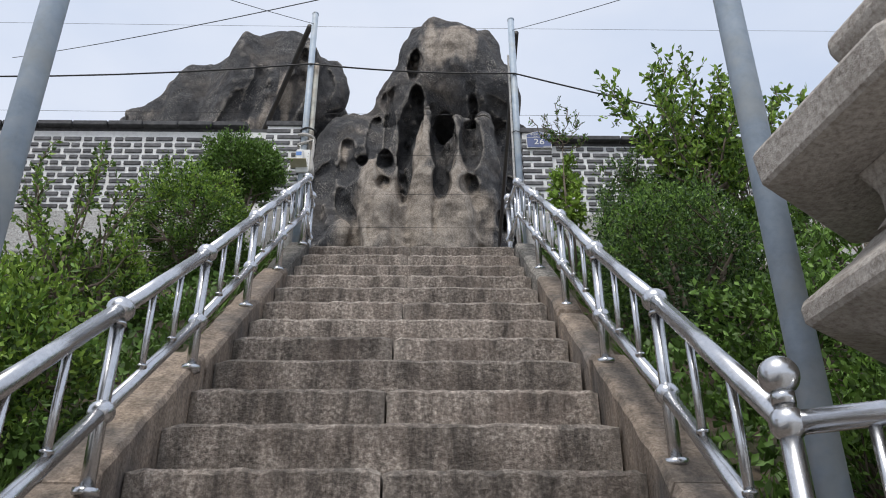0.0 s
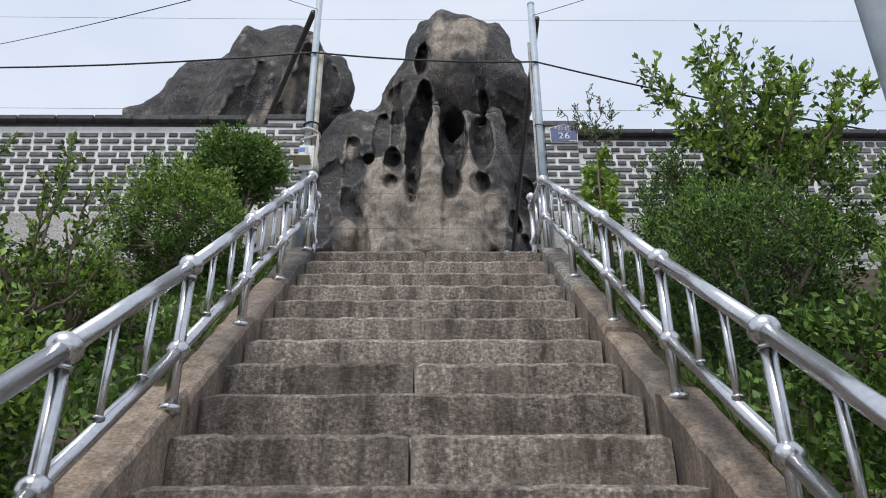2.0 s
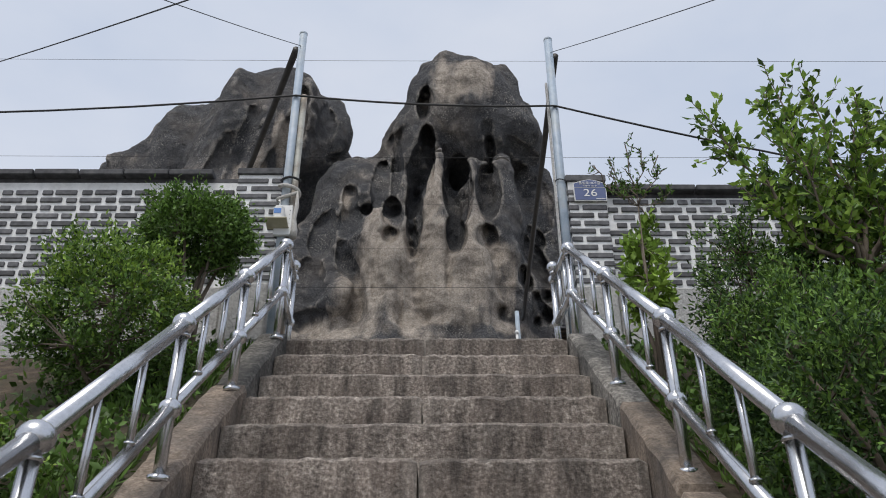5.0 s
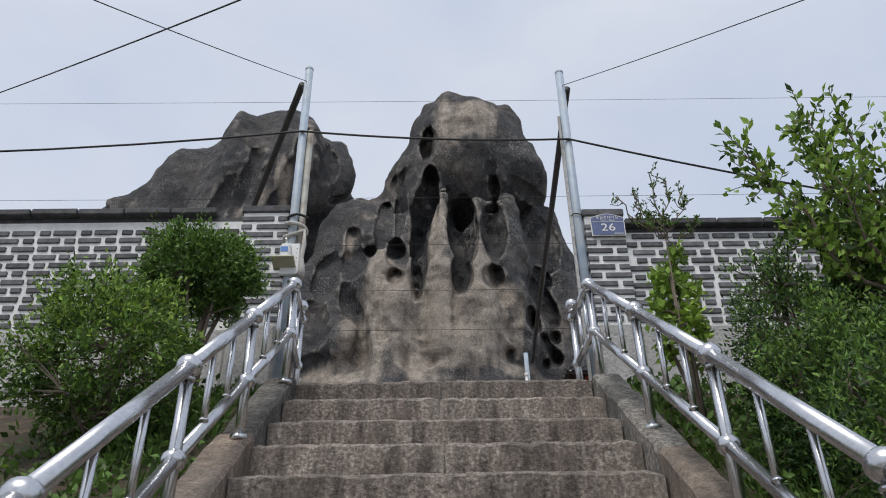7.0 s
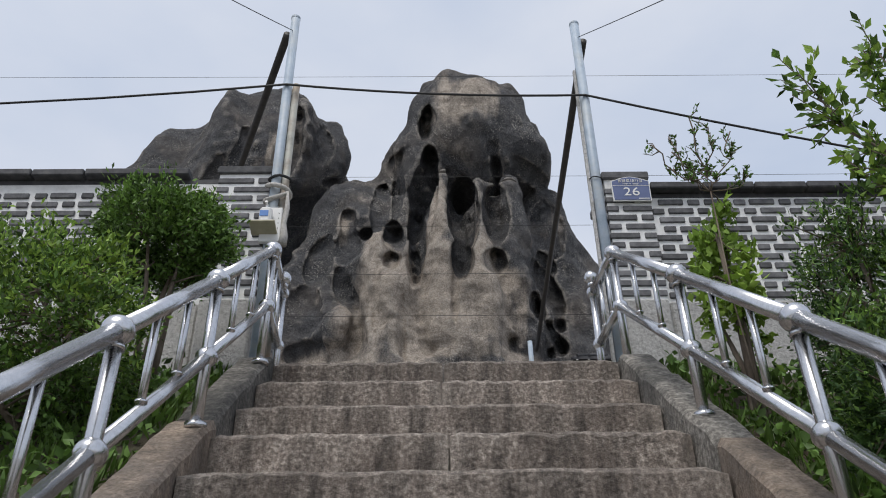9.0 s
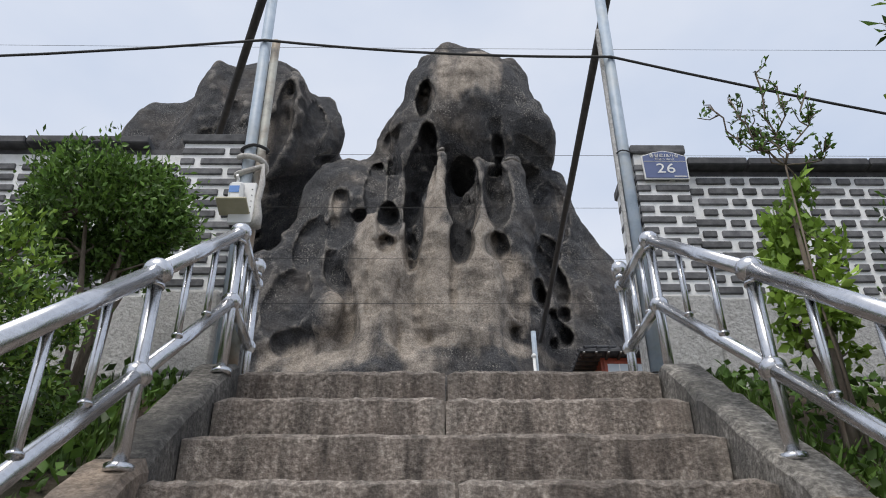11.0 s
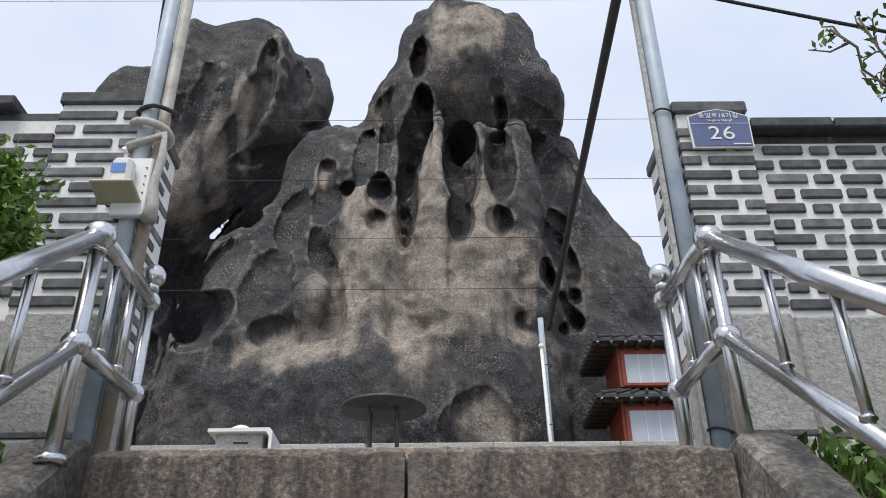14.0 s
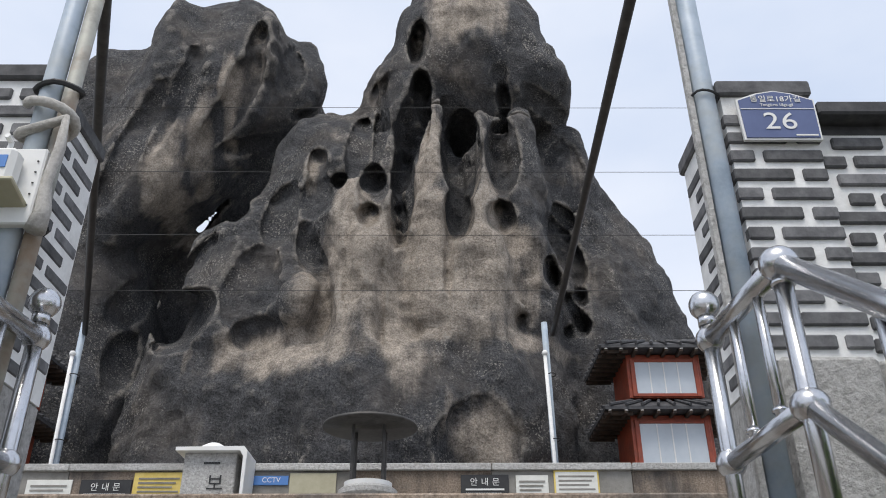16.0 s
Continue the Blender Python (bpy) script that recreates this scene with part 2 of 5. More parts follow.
# ---------- mesh helpers ----------
def link_mesh(name, me, material, parent=None, label=""):
    ob = new(name, me)
    if material is not None and not me.materials:
        me.materials.append(material)
    if parent is not None:
        ob.parent = parent
    if label:
        tagged(ob, label)
    return ob


def part(name, bm, material, parent=None, label="", smooth=False):
    me = bpy.data.meshes.new(name)
    bmesh.ops.recalc_face_normals(bm, faces=bm.faces[:])
    for f in bm.faces:
        f.smooth = smooth
    bm.to_mesh(me)
    bm.free()
    return link_mesh(name, me, material, parent, label)


def thing(name, at, label, category, group="", kind=""):
    e = new(name)
    e.empty_display_size = 0.1
    e.location = at
    return tagged(e, label, category, group, kind)


def box(bm, lo, hi, bevel=0.0, turn=None):
    lo, hi = Vector(lo), Vector(hi)
    vs = [bm.verts.new((x, y, z)) for z in (lo.z, hi.z) for y in (lo.y, hi.y) for x in (lo.x, hi.x)]
    fs = [bm.faces.new([vs[i] for i in q]) for q in ((0, 2, 3, 1), (4, 5, 7, 6), (0, 1, 5, 4), (1, 3, 7, 5), (3, 2, 6, 7), (2, 0, 4, 6))]
    if turn is not None:
        for v in vs:
            v.co = turn @ v.co
    if bevel:
        es = list({e for f in fs for e in f.edges})
        bmesh.ops.bevel(bm, geom=es, offset=bevel, segments=1, affect="EDGES")
    return bm


def boxed(lo, hi, bevel=0.0, turn=None):
    return box(bmesh.new(), lo, hi, bevel, turn)


def tube(bm, path, radius, sides=10, cap=True):
    """A round bar along a path; radius is one number or one for each point."""
    path = [Vector(p) for p in path]
    rings, side = [], None
    for i, p in enumerate(path):
        d = (path[min(i + 1, len(path) - 1)] - path[max(i - 1, 0)]).normalized()
        if side is None:
            side = d.orthogonal().normalized()
        side = (side - d * side.dot(d)).normalized()
        up = d.cross(side)
        r = float(radius if isinstance(radius, (int, float)) else radius[i])
        rings.append([bm.verts.new(p + r * (side * math.cos(a) + up * math.sin(a))) for a in (2 * math.pi * k / sides for k in range(sides))])
    for a, c in zip(rings, rings[1:]):
        for k in range(sides):
            bm.faces.new((a[k], a[(k + 1) % sides], c[(k + 1) % sides], c[k]))
    if cap:
        bm.faces.new(rings[0][::-1])
        bm.faces.new(rings[-1])
    return bm


def tubed(path, radius, sides=10):
    return tube(bmesh.new(), path, radius, sides)


def lathe(profile, sides=20, at=(0, 0, 0)):
    """A turned body from (radius, height) pairs."""
    bm = bmesh.new()
    at = Vector(at)
    rings = []
    for r, h in profile:
        if r < 1e-5:
            rings.append([bm.verts.new(at + Vector((0, 0, h)))])
        else:
            rings.append([bm.verts.new(at + Vector((r * math.cos(2 * math.pi * k / sides), r * math.sin(2 * math.pi * k / sides), h))) for k in range(sides)])
    for a, c in zip(rings, rings[1:]):
        for k in range(sides):
            q = [a[k % len(a)], a[(k + 1) % len(a)], c[(k + 1) % len(c)], c[k % len(c)]]
            q = list(dict.fromkeys(q))
            if len(q) > 2:
                bm.faces.new(q)
    for ring in (rings[0], rings[-1]):
        if len(ring) > 2:
            bm.faces.new(ring)
    return bm


def ball(bm, at, r, seg=14):
    bmesh.ops.create_uvsphere(bm, u_segments=seg, v_segments=max(6, seg * 2 // 3), radius=r, matrix=Matrix.Translation(at))
    return bm


# ---------- ground, stairs ----------
RISE, RUN, HALF = 0.21, 0.2725, 0.762
SLOPE = RISE / RUN
WALL_Y = 0.5


def rough_slab(lo, hi, seed, cuts=26):
    """A hewn stone slab whose upper front edge is uneven."""
    rnd = random.Random(seed)
    bm = bmesh.new()
    rows = []
    for i in range(cuts + 1):
        x = lo[0] + (hi[0] - lo[0]) * i / cuts
        j = [rnd.uniform(-0.004, 0.004) for _ in range(4)]
        b = 0.017 + rnd.uniform(-0.006, 0.008)
        end = 0.01 if i in (0, cuts) else 0.0
        rows.append([bm.verts.new(p) for p in ((x, lo[1] + 0.006 + j[0] + end, lo[2]), (x, lo[1] + j[1] + end, (lo[2] + hi[2]) / 2), (x, lo[1] + j[2] + end, hi[2] - b),
                                               (x, lo[1] + b + end, hi[2] + j[3] * 0.7 - end), (x, hi[1], hi[2] + j[3] * 0.3), (x, hi[1], lo[2]))])
    for a, c in zip(rows, rows[1:]):
        for k in range(6):
            bm.faces.new((a[k], a[(k + 1) % 6], c[(k + 1) % 6], c[k]))
    bm.faces.new(rows[0])
    bm.faces.new(rows[-1][::-1])
    return bm


LOW = 24
stairs = thing("stairs", (0, 0, 0), "steep straight flight of hewn brown granite steps", "stairs", kind="structure")
for i in range(LOW):
    rnd = random.Random(100 + i)
    cut = (0.0 if i % 2 == 0 else -0.03) + rnd.uniform(-0.02, 0.02)
    y, z = -RUN * i, -RISE * i
    halves = ((-HALF, cut - 0.004), (cut + 0.004, HALF - rnd.uniform(0, 0.012))) if i in (0, 1) or i % 2 else ((-HALF, HALF - rnd.uniform(0, 0.012)),)
    for k, (a, c) in enumerate(halves):
        dz = rnd.uniform(-0.004, 0.004)
        part("step_slab", rough_slab((a, y + rnd.uniform(-0.004, 0.004), z - RISE + 0.002), (c, y + RUN + 0.04, z + dz), 7 * i + k), GRANITE, stairs)

bed = bmesh.new()
low_y = -RUN * (LOW - 1)
rim = ((0.3, -RISE - 0.01), (0.0, -RISE - 0.01), (low_y, low_y * SLOPE - RISE - 0.006), (low_y, -5.05), (0.3, -5.05))
sides = [[bed.verts.new((x, y, z)) for y, z in rim] for x in (-HALF - 0.05, HALF + 0.05)]
bed.faces.new(sides[0]), bed.faces.new(sides[1][::-1])
for k in range(5):
    bed.faces.new((sides[0][k], sides[0][(k + 1) % 5], sides[1][(k + 1) % 5], sides[1][k]))
part("stair_bed", bed, GROUND, stairs)


def curb(side):
    """Sloping curb stones laid along the flight, hewn and slightly uneven."""
    c = thing("stair_curb", (0, 0, 0), "sloping worn granite curb stones along the steps, grey above and brown below", "curb", "stair curbs", "structure")
    x0, x1 = (HALF + 0.003) * side, (HALF + 0.135) * side
    ends = ((0.07, -0.3), (-0.306, -0.98), (-0.988, -1.62), (-1.628, -2.28), (-2.29, -3.2), (-3.206, -4.0)) if side > 0 else ((0.07, -0.75), (-0.756, -1.42), (-1.426, -2.28), (-2.29, -3.2), (-3.206, -4.0))
    for k, (a, b) in enumerate(ends):
        rnd = random.Random(60 * side + k)
        low = a < -2.285
        lift = 0.085 if low else 0.035 + rnd.uniform(-0.012, 0.018)
        wide = (0.02 if low else rnd.uniform(0.0, 0.02)) * side
        bm = bmesh.new()
        rows = []
        n = max(4, int((a - b) / 0.06))
        for i in range(n + 1):
            y = a + (b - a) * i / n
            j = [rnd.uniform(-0.005, 0.005) for _ in range(6)]
            top = min(0.03, y * SLOPE + lift)
            q = 0.02 if i in (0, n) else 0.0
            e = 0.014 * side
            rows.append([bm.verts.new(p) for p in ((x0, y, y * SLOPE - 0.45), (x0 + j[0], y, top - 0.018 - q + j[1]), (x0 + e + j[0], y, top - q * 0.6 + j[2]), (x1 + wide - e + j[3], y, top - q * 0.6 + j[4]),
                                                   (x1 + wide + j[3], y, top - 0.02 - q + j[5]), (x1 + wide, y, y * SLOPE - 0.45))])
        for p, q in zip(rows, rows[1:]):
            for i in range(6):
                bm.faces.new((p[i], p[(i + 1) % 6], q[(i + 1) % 6], q[i]))
        bm.faces.new(rows[0])
        bm.faces.new(rows[-1][::-1])
        part("curb_stone", bm, CURB_GREY if a > -0.5 else CURB, c)
    return c


curb(-1), curb(1)


def grid_mesh(name, xs, ys, height, material):
    verts = [(x, y, height(x, y)) for y in ys for x in xs]
    w = len(xs)
    faces = [(j * w + i, j * w + i + 1, (j + 1) * w + i + 1, (j + 1) * w + i) for j in range(len(ys) - 1) for i in range(w - 1)]
    me = bpy.data.meshes.new(name)
    me.from_pydata(verts, [], faces)
    me.polygons.foreach_set("use_smooth", [True] * len(faces))
    return link_mesh(name, me, material)


def bank_height(x, y):
    base = max(-3.1, min(y, 0.4) * SLOPE * 0.97 - 0.07)
    out = abs(x) - HALF
    if y < -4.0:
        base = -3.05
    bumpy = 0.05 * noise.noise((x * 1.7, y * 1.7, 3.1)) * min(1, max(0, out - 0.15) * 4)
    return min(base - 0.05 * max(0, out - 0.2), -0.06) + bumpy


for side, word in ((-1, "planted bank of soil beside the steps"), (1, "planted bank of dark soil beside the steps")):
    xs = [side * (HALF + 0.1 + 9 * (k / 60) ** 1.4) for k in range(61)]
    ys = [-4.05 + 4.7 * k / 60 for k in range(61)]
    tagged(grid_mesh("bank", xs, ys, bank_height, SOIL), word, "bank", kind="structure")
    terrace = part("side_terrace", boxed((HALF * side + 0.003 * side, -9.5, -7), (9.8 * side, -4.045, -3.06), 0.01), PALE_GRANITE)
    tagged(terrace, "stone terrace flanking the lower steps", "terrace", kind="structure")

part_ground = part("ground", boxed((-400, -400, -5.3), (400, 400, -5.04)), GROUND)
tagged(part_ground, "flat ground reaching to the horizon", "ground", kind="structure")
landing = part("landing", boxed((-12, 0.29, -5.0), (12, 30, -0.005)), GROUND)
tagged(landing, "level paved court above the steps", "ground", kind="structure")

# upper terrace in the court, faced with brown stone under a projecting slab
for k, (a, c) in enumerate(((-1.65, -0.82), (-0.815, 0.02), (0.025, 0.9), (0.905, 1.7))):
    tagged(part("terrace_face", boxed((a, 1.94 + 0.002 * k, 0.0), (c, 2.2, 0.47), 0.004), CURB), "brown stone facing of the upper terrace", "terrace", kind="structure")
tagged(part("terrace_slab", boxed((-1.75, 1.86, 0.47), (1.8, 2.3, 0.535), 0.008), CURB), "projecting stone slab edging the upper terrace", "terrace", kind="structure")
tagged(part("upper_court", boxed((-12, 2.29, 0.0), (12, 14, 0.53)), GROUND), "paved upper court in front of the rock", "ground", kind="structure")


# ---------- handrails ----------
def handrail(side, x, posts, end, low):
    """Stainless handrail: posts are (y, z) of the upper joints from the top down; end is the newel on the landing, low the newel at the foot."""
    rail = thing("handrail", (x, 0, 0), "polished stainless steel handrail with ball joints along the steps", "handrail", "handrails")
    drop = 0.3

    def bar(name, path, r, sides=14):
        return part(name, tubed([Vector(p) - Vector((x, 0, 0)) for p in path], r, sides), STEEL, rail, smooth=True)

    def knob(at, r, name="joint_ball", squash=1.0):
        bm = ball(bmesh.new(), (0, 0, 0), r, 18)
        bmesh.ops.scale(bm, vec=(1, 1, squash), verts=bm.verts[:])
        bmesh.ops.translate(bm, vec=Vector(at) - Vector((x, 0, 0)), verts=bm.verts[:])
        return part(name, bm, STEEL, rail, smooth=True)

    tops = [Vector(p) for p in posts]
    e = Vector(end)
    line = [e] + tops + ([Vector(low)] if low else [])
    for a, c in zip(line, line[1:]):
        for dz, r, name in ((0, 0.024, "top_rail"), (-drop, 0.021, "lower_rail")):
            bar(name, (a + Vector((0, 0, dz)), c + Vector((0, 0, dz))), r)
        for k in (0.36, 0.68) if (a - c).length > 0.45 else (0.36, 0.7):
            p = a.lerp(c, k)
            bar("baluster", (p, p - Vector((0, 0, drop))), 0.0115, 10)
            bar("foot_collar", (p - Vector((0, 0, drop - 0.034)), p - Vector((0, 0, drop - 0.026))), 0.0165, 12)
    for p in tops:
        foot = min(p.y * SLOPE + 0.03, 0.0) if p.y > -2.28 else p.y * SLOPE + 0.075
        bar("post", (p, (p.x, p.y, foot - 0.02)), 0.02)
        bar("base_plate", ((p.x, p.y, foot - 0.012), (p.x, p.y, foot + 0.008)), 0.036, 16)
        bar("neck_collar", (p - Vector((0, 0, 0.05)), p - Vector((0, 0, 0.04))), 0.025)
        knob(p, 0.041, squash=0.9)
        knob(p - Vector((0, 0, drop)), 0.038, squash=0.9)
    for p in [e] + ([Vector(low)] if low else []):
        base = 0.0 if p.y > 0 else -3.06
        bar("newel_post", (p + Vector((0, 0, 0.04)), (p.x, p.y, base - 0.01)), 0.02)
        knob(p, 0.034)
        knob(p - Vector((0, 0, drop)), 0.034)
        bar("newel_neck", (p + Vector((0, 0, 0.035)), p + Vector((0, 0, 0.06))), 0.022)
        knob(p + Vector((0, 0, 0.09)), 0.038, "newel_ball")
    if low:
        p, q = Vector(low), Vector(low) + Vector((side * 0.95, -0.47, 0.0))
        for dz, r, name in ((0, 0.023, "side_rail"), (-drop, 0.021, "side_lower_rail")):
            bar(name, (p + Vector((0, 0, dz)), q + Vector((0, 0, dz))), r)
        for k in (0.13, 0.32, 0.5, 0.7):
            w = p.lerp(q, k)
            bar("baluster", (w, w - Vector((0, 0, drop))), 0.0115, 10)
        bar("side_post", (q + Vector((0, 0, 0.03)), (q.x, q.y, -3.07)), 0.025)
    return rail


handrail(-1, -0.8, ((-0.795, -0.105, 0.522), (-0.808, -0.83, -0.072), (-0.806, -1.565, -0.652), (-0.775, -2.45, -1.325), (-0.762, -3.245, -1.915)), (-0.838, 0.411, 0.585), (-0.745, -4.03, -2.49))
handrail(1, 0.83, ((0.82, 0.07, 0.603), (0.82, -0.785, -0.038), (0.832, -1.535, -0.618), (0.813, -2.38, -1.265), (0.818, -3.105, -1.818)), (0.78, 0.43, 0.585), (0.765, -3.98, -2.45))

# ---------- tall poles, pipes and cables ----------
def tall_pole(at, top, r, label, mate=True):
    p = thing("utility_pole", at, label, "pole", "poles at the head of the steps" if mate else "poles by the lanterns")
    h = top - at[2]
    part("shaft", tubed(((0, 0, 0), (0, 0, h)), r, 14), GALV, p, smooth=True)
    part("cap", lathe([(r + 0.002, h - 0.01), (r + 0.002, h + 0.003), (0.0, h + 0.008)], 14), GALV, p)
    part("base_flange", lathe([(r * 2, 0.0), (r * 2, 0.012), (r, 0.014)], 14), GALV, p)
    return p


left_pole = tall_pole((-0.925, 0.335, 0), 2.58, 0.028, "light blue-grey painted steel pole beside the brick pier")
part("conduit", tubed(((0.05, 0.012, 0.0), (0.05, 0.012, 2.0)), 0.0215, 12), RUST, left_pole, "rust-stained conduit pipe", smooth=True)
for z in (0.84, 1.27):
    part("clamp", tubed([(0.022 + 0.062 * math.cos(a), 0.038 * math.sin(a), z + 0.004 * math.sin(3 * a)) for a in (k * math.pi / 8 for k in range(17))], 0.008, 6), CABLE, left_pole)
right_pole = tall_pole((0.885, 0.44, 0), 2.63, 0.03, "light blue-grey painted steel pole beside the brick pier")
part("side_strip", boxed((-0.05, -0.012, 0.02), (-0.034, 0.012, 2.2), 0.002), PALE_GRANITE, right_pole, "pale flat conduit strip")
for z in (0.16, 1.33):
    part("tie_wire", tubed([(0.04 * math.cos(a), 0.04 * math.sin(a), z + 0.006 * math.sin(2 * a)) for a in (k * math.pi / 8 for k in range(17))], 0.004, 6), CABLE, right_pole)
tall_pole((1.045, -3.52, -3.08), 2.0, 0.04, "tall grey-blue painted steel pole beside a stone lantern", False)
tall_pole((-1.03, -3.52, -3.08), 2.0, 0.04, "tall grey-blue painted steel pole beside a stone lantern", False)


def cable(name, pts, r, sag, label, material=None, steps=10):
    bm = bmesh.new()
    line = []
    for i, (a, c) in enumerate(zip(pts, pts[1:])):
        a, c = Vector(a), Vector(c)
        dip = sag[i] if isinstance(sag, tuple) else sag
        for k in range(steps + 1):
            t = k / steps
            line.append(a.lerp(c, t) - Vector((0, 0, dip * 4 * t * (1 - t))))
    clean = [p for i, p in enumerate(line) if i == 0 or (p - line[i - 1]).length > 1e-4]
    ob = part(name, tube(bm, clean, r, 6), material or CABLE, smooth=True)
    return tagged(ob, label, "cable")


cable("power_cable", ((-6.5, 0.42, 2.0), (-0.925, 0.3, 1.965), (0.885, 0.405, 1.965), (4.5, 0.42, 1.1)), 0.008, (0.14, 0.035, 0.06), "twisted black cable strung between the poles")
cable("overhead_wire", ((-0.925, 0.335, 2.46), (-1.54, -2.47, 0.31)), 0.0026, 0.02, "thin dark overhead wire from a pole top")
cable("overhead_wire", ((0.885, 0.44, 2.5), (1.84, -2.53, 0.33)), 0.0026, 0.02, "thin dark overhead wire from a pole top")
cable("overhead_wire", ((-3.22, -0.2, 1.58), (-0.06, -2.8, -0.2)), 0.0026, 0.03, "thin dark overhead wire crossing the steps")
for x in (-9.0, 9.0):
    tagged(part("end_post", tubed(((x, 5.2, 0.5), (x, 5.2, 7.05)), 0.04, 10), GALV, smooth=True), "grey steel post holding fine wires", "post", "end posts")
for z, y in ((5.1, 5.2), (4.32, 5.2), (3.62, 5.2), (3.05, 5.2), (6.9, 5.2)):
    cable("thin_wire", ((-9.0, y, z + 0.02), (9.0, y, z)), 0.0028, 0.03, "fine grey wire stretched in front of the rock")


def rock_post(x, lean):
    p = thing("wire_post", (x, 5.75, 0.53), "blue-grey steel post with a white conduit before the rock", "post", "wire posts")
    part("shaft", tubed(((0, 0, 0), (-0.03 * lean, 0, 2.43)), 0.03, 10), GALV, p, smooth=True)
    part("conduit", tubed(((0.0, -0.06, 0), (-0.05 * lean, -0.06, 2.08)), 0.017, 10), MORTAR, p, "white conduit", smooth=True)
    part("conduit_cap", ball(bmesh.new(), (-0.05 * lean, -0.06, 2.1), 0.03, 10), MORTAR, p, smooth=True)
    for z in (0.6, 1.3, 1.9):
        part("strap", tubed([(0.04 * math.cos(a), -0.03 + 0.06 * math.sin(a), z) for a in (k * math.pi / 5 for k in range(11))], 0.005, 5), CABLE, p)
    return p


rock_post(1.15, 1), rock_post(-3.18, 1)
for name, a, c in (("overhead_pipe", (0.928, 0.44, 2.47), (1.2, 5.78, 2.86)), ("overhead_pipe", (-0.965, 0.335, 2.43), (-3.2, 5.78, 2.86))):
    tagged(part(name, tubed((a, c), 0.026, 10), DARKPIPE, smooth=True), "dark rusted pipe from the pole top to the rock", "pipe", "overhead pipes")

# ---------- walls ----------
WALLS = []


def brick_wall(name, x0, x1, top, y0, y1, label, cap):
    w = thing(name, ((x0 + x1) / 2, y0, 0), label, "wall", kind="structure")
    shift = Vector(((x0 + x1) / 2, y0, 0))
    part("mortar_core", boxed(Vector((x0, y0 + 0.006, 0.53)) - shift, Vector((x1, y1 - 0.006, top)) - shift), MORTAR, w)
    z = -0.35
    rnd = random.Random(name)
    for row, (a, c) in enumerate(((-0.35, 0.14), (0.145, 0.535))):
        x = x0
        while x < x1 - 0.01:
            nx = min(x1, x + rnd.uniform(0.7, 1.1)) if not cap == "pier" else x1
            part("base_block", boxed(Vector((x + 0.003, y0 - 0.015, a)) - shift, Vector((nx - 0.003, y1 + 0.01, c)) - shift, 0.012), PALE_GRANITE, w)
            x = nx
    if cap == "tiles":
        part("cap_bed", boxed(Vector((x0, y0 + 0.004, top)) - shift, Vector((x1, y1 - 0.004, top + 0.03)) - shift), TILE, w)
    WALLS.append((w, shift, x0, x1, top, y0, y1, cap))
    return w


brick_wall("wall_left", -6.2, -1.262, 1.322, 0.43, 0.76, "white-jointed grey brick wall with a dark tiled cap", "tiles")
brick_wall("pier_left", -1.257, -0.972, 1.35, 0.38, 0.78, "grey brick gate pier with pale mortar joints", "pier")
brick_wall("pier_right", 0.925, 1.17, 1.325, 0.42, 0.82, "grey brick gate pier carrying a blue number plate", "pier")
brick_wall("wall_right", 1.175, 6.2, 1.214, 0.45, 0.8, "white-jointed grey brick wall with a dark tiled cap", "tiles")

# parapet at the back of the upper court
par = thing("parapet", (0, 4.5, 0.53), "grey stone parapet wall with a slab coping", "wall", kind="structure")
for k in range(7):
    part("parapet_panel", boxed((-3.5 + k + 0.002, 0, 0), (-2.5 + k - 0.002, 0.16, 0.735), 0.003), CURB if k % 2 else GROUND, par)
    part("coping", boxed((-3.5 + k + 0.003, -0.03, 0.735), (-2.5 + k - 0.003, 0.2, 0.785), 0.005), PALE_GRANITE, par)


# ---------- the rocks ----------
def lattice(shape, org, h, cell, seed):
    """Smooth random field over a grid, with features of about cell metres."""
    n = [int(s * h / cell) + 3 for s in shape]
    g = np.random.RandomState(seed).rand(*n).astype(np.float32) - 0.5
    for ax in range(3):
        t = np.arange(shape[ax], dtype=np.float32) * (h / cell)
        i = t.astype(int)
        f = t - i
        f = f * f * (3 - 2 * f)
        sh = [1, 1, 1]
        sh[ax] = -1
        f = f.reshape(sh)
        g = np.take(g, i, ax) * (1 - f) + np.take(g, i + 1, ax) * f
    return g


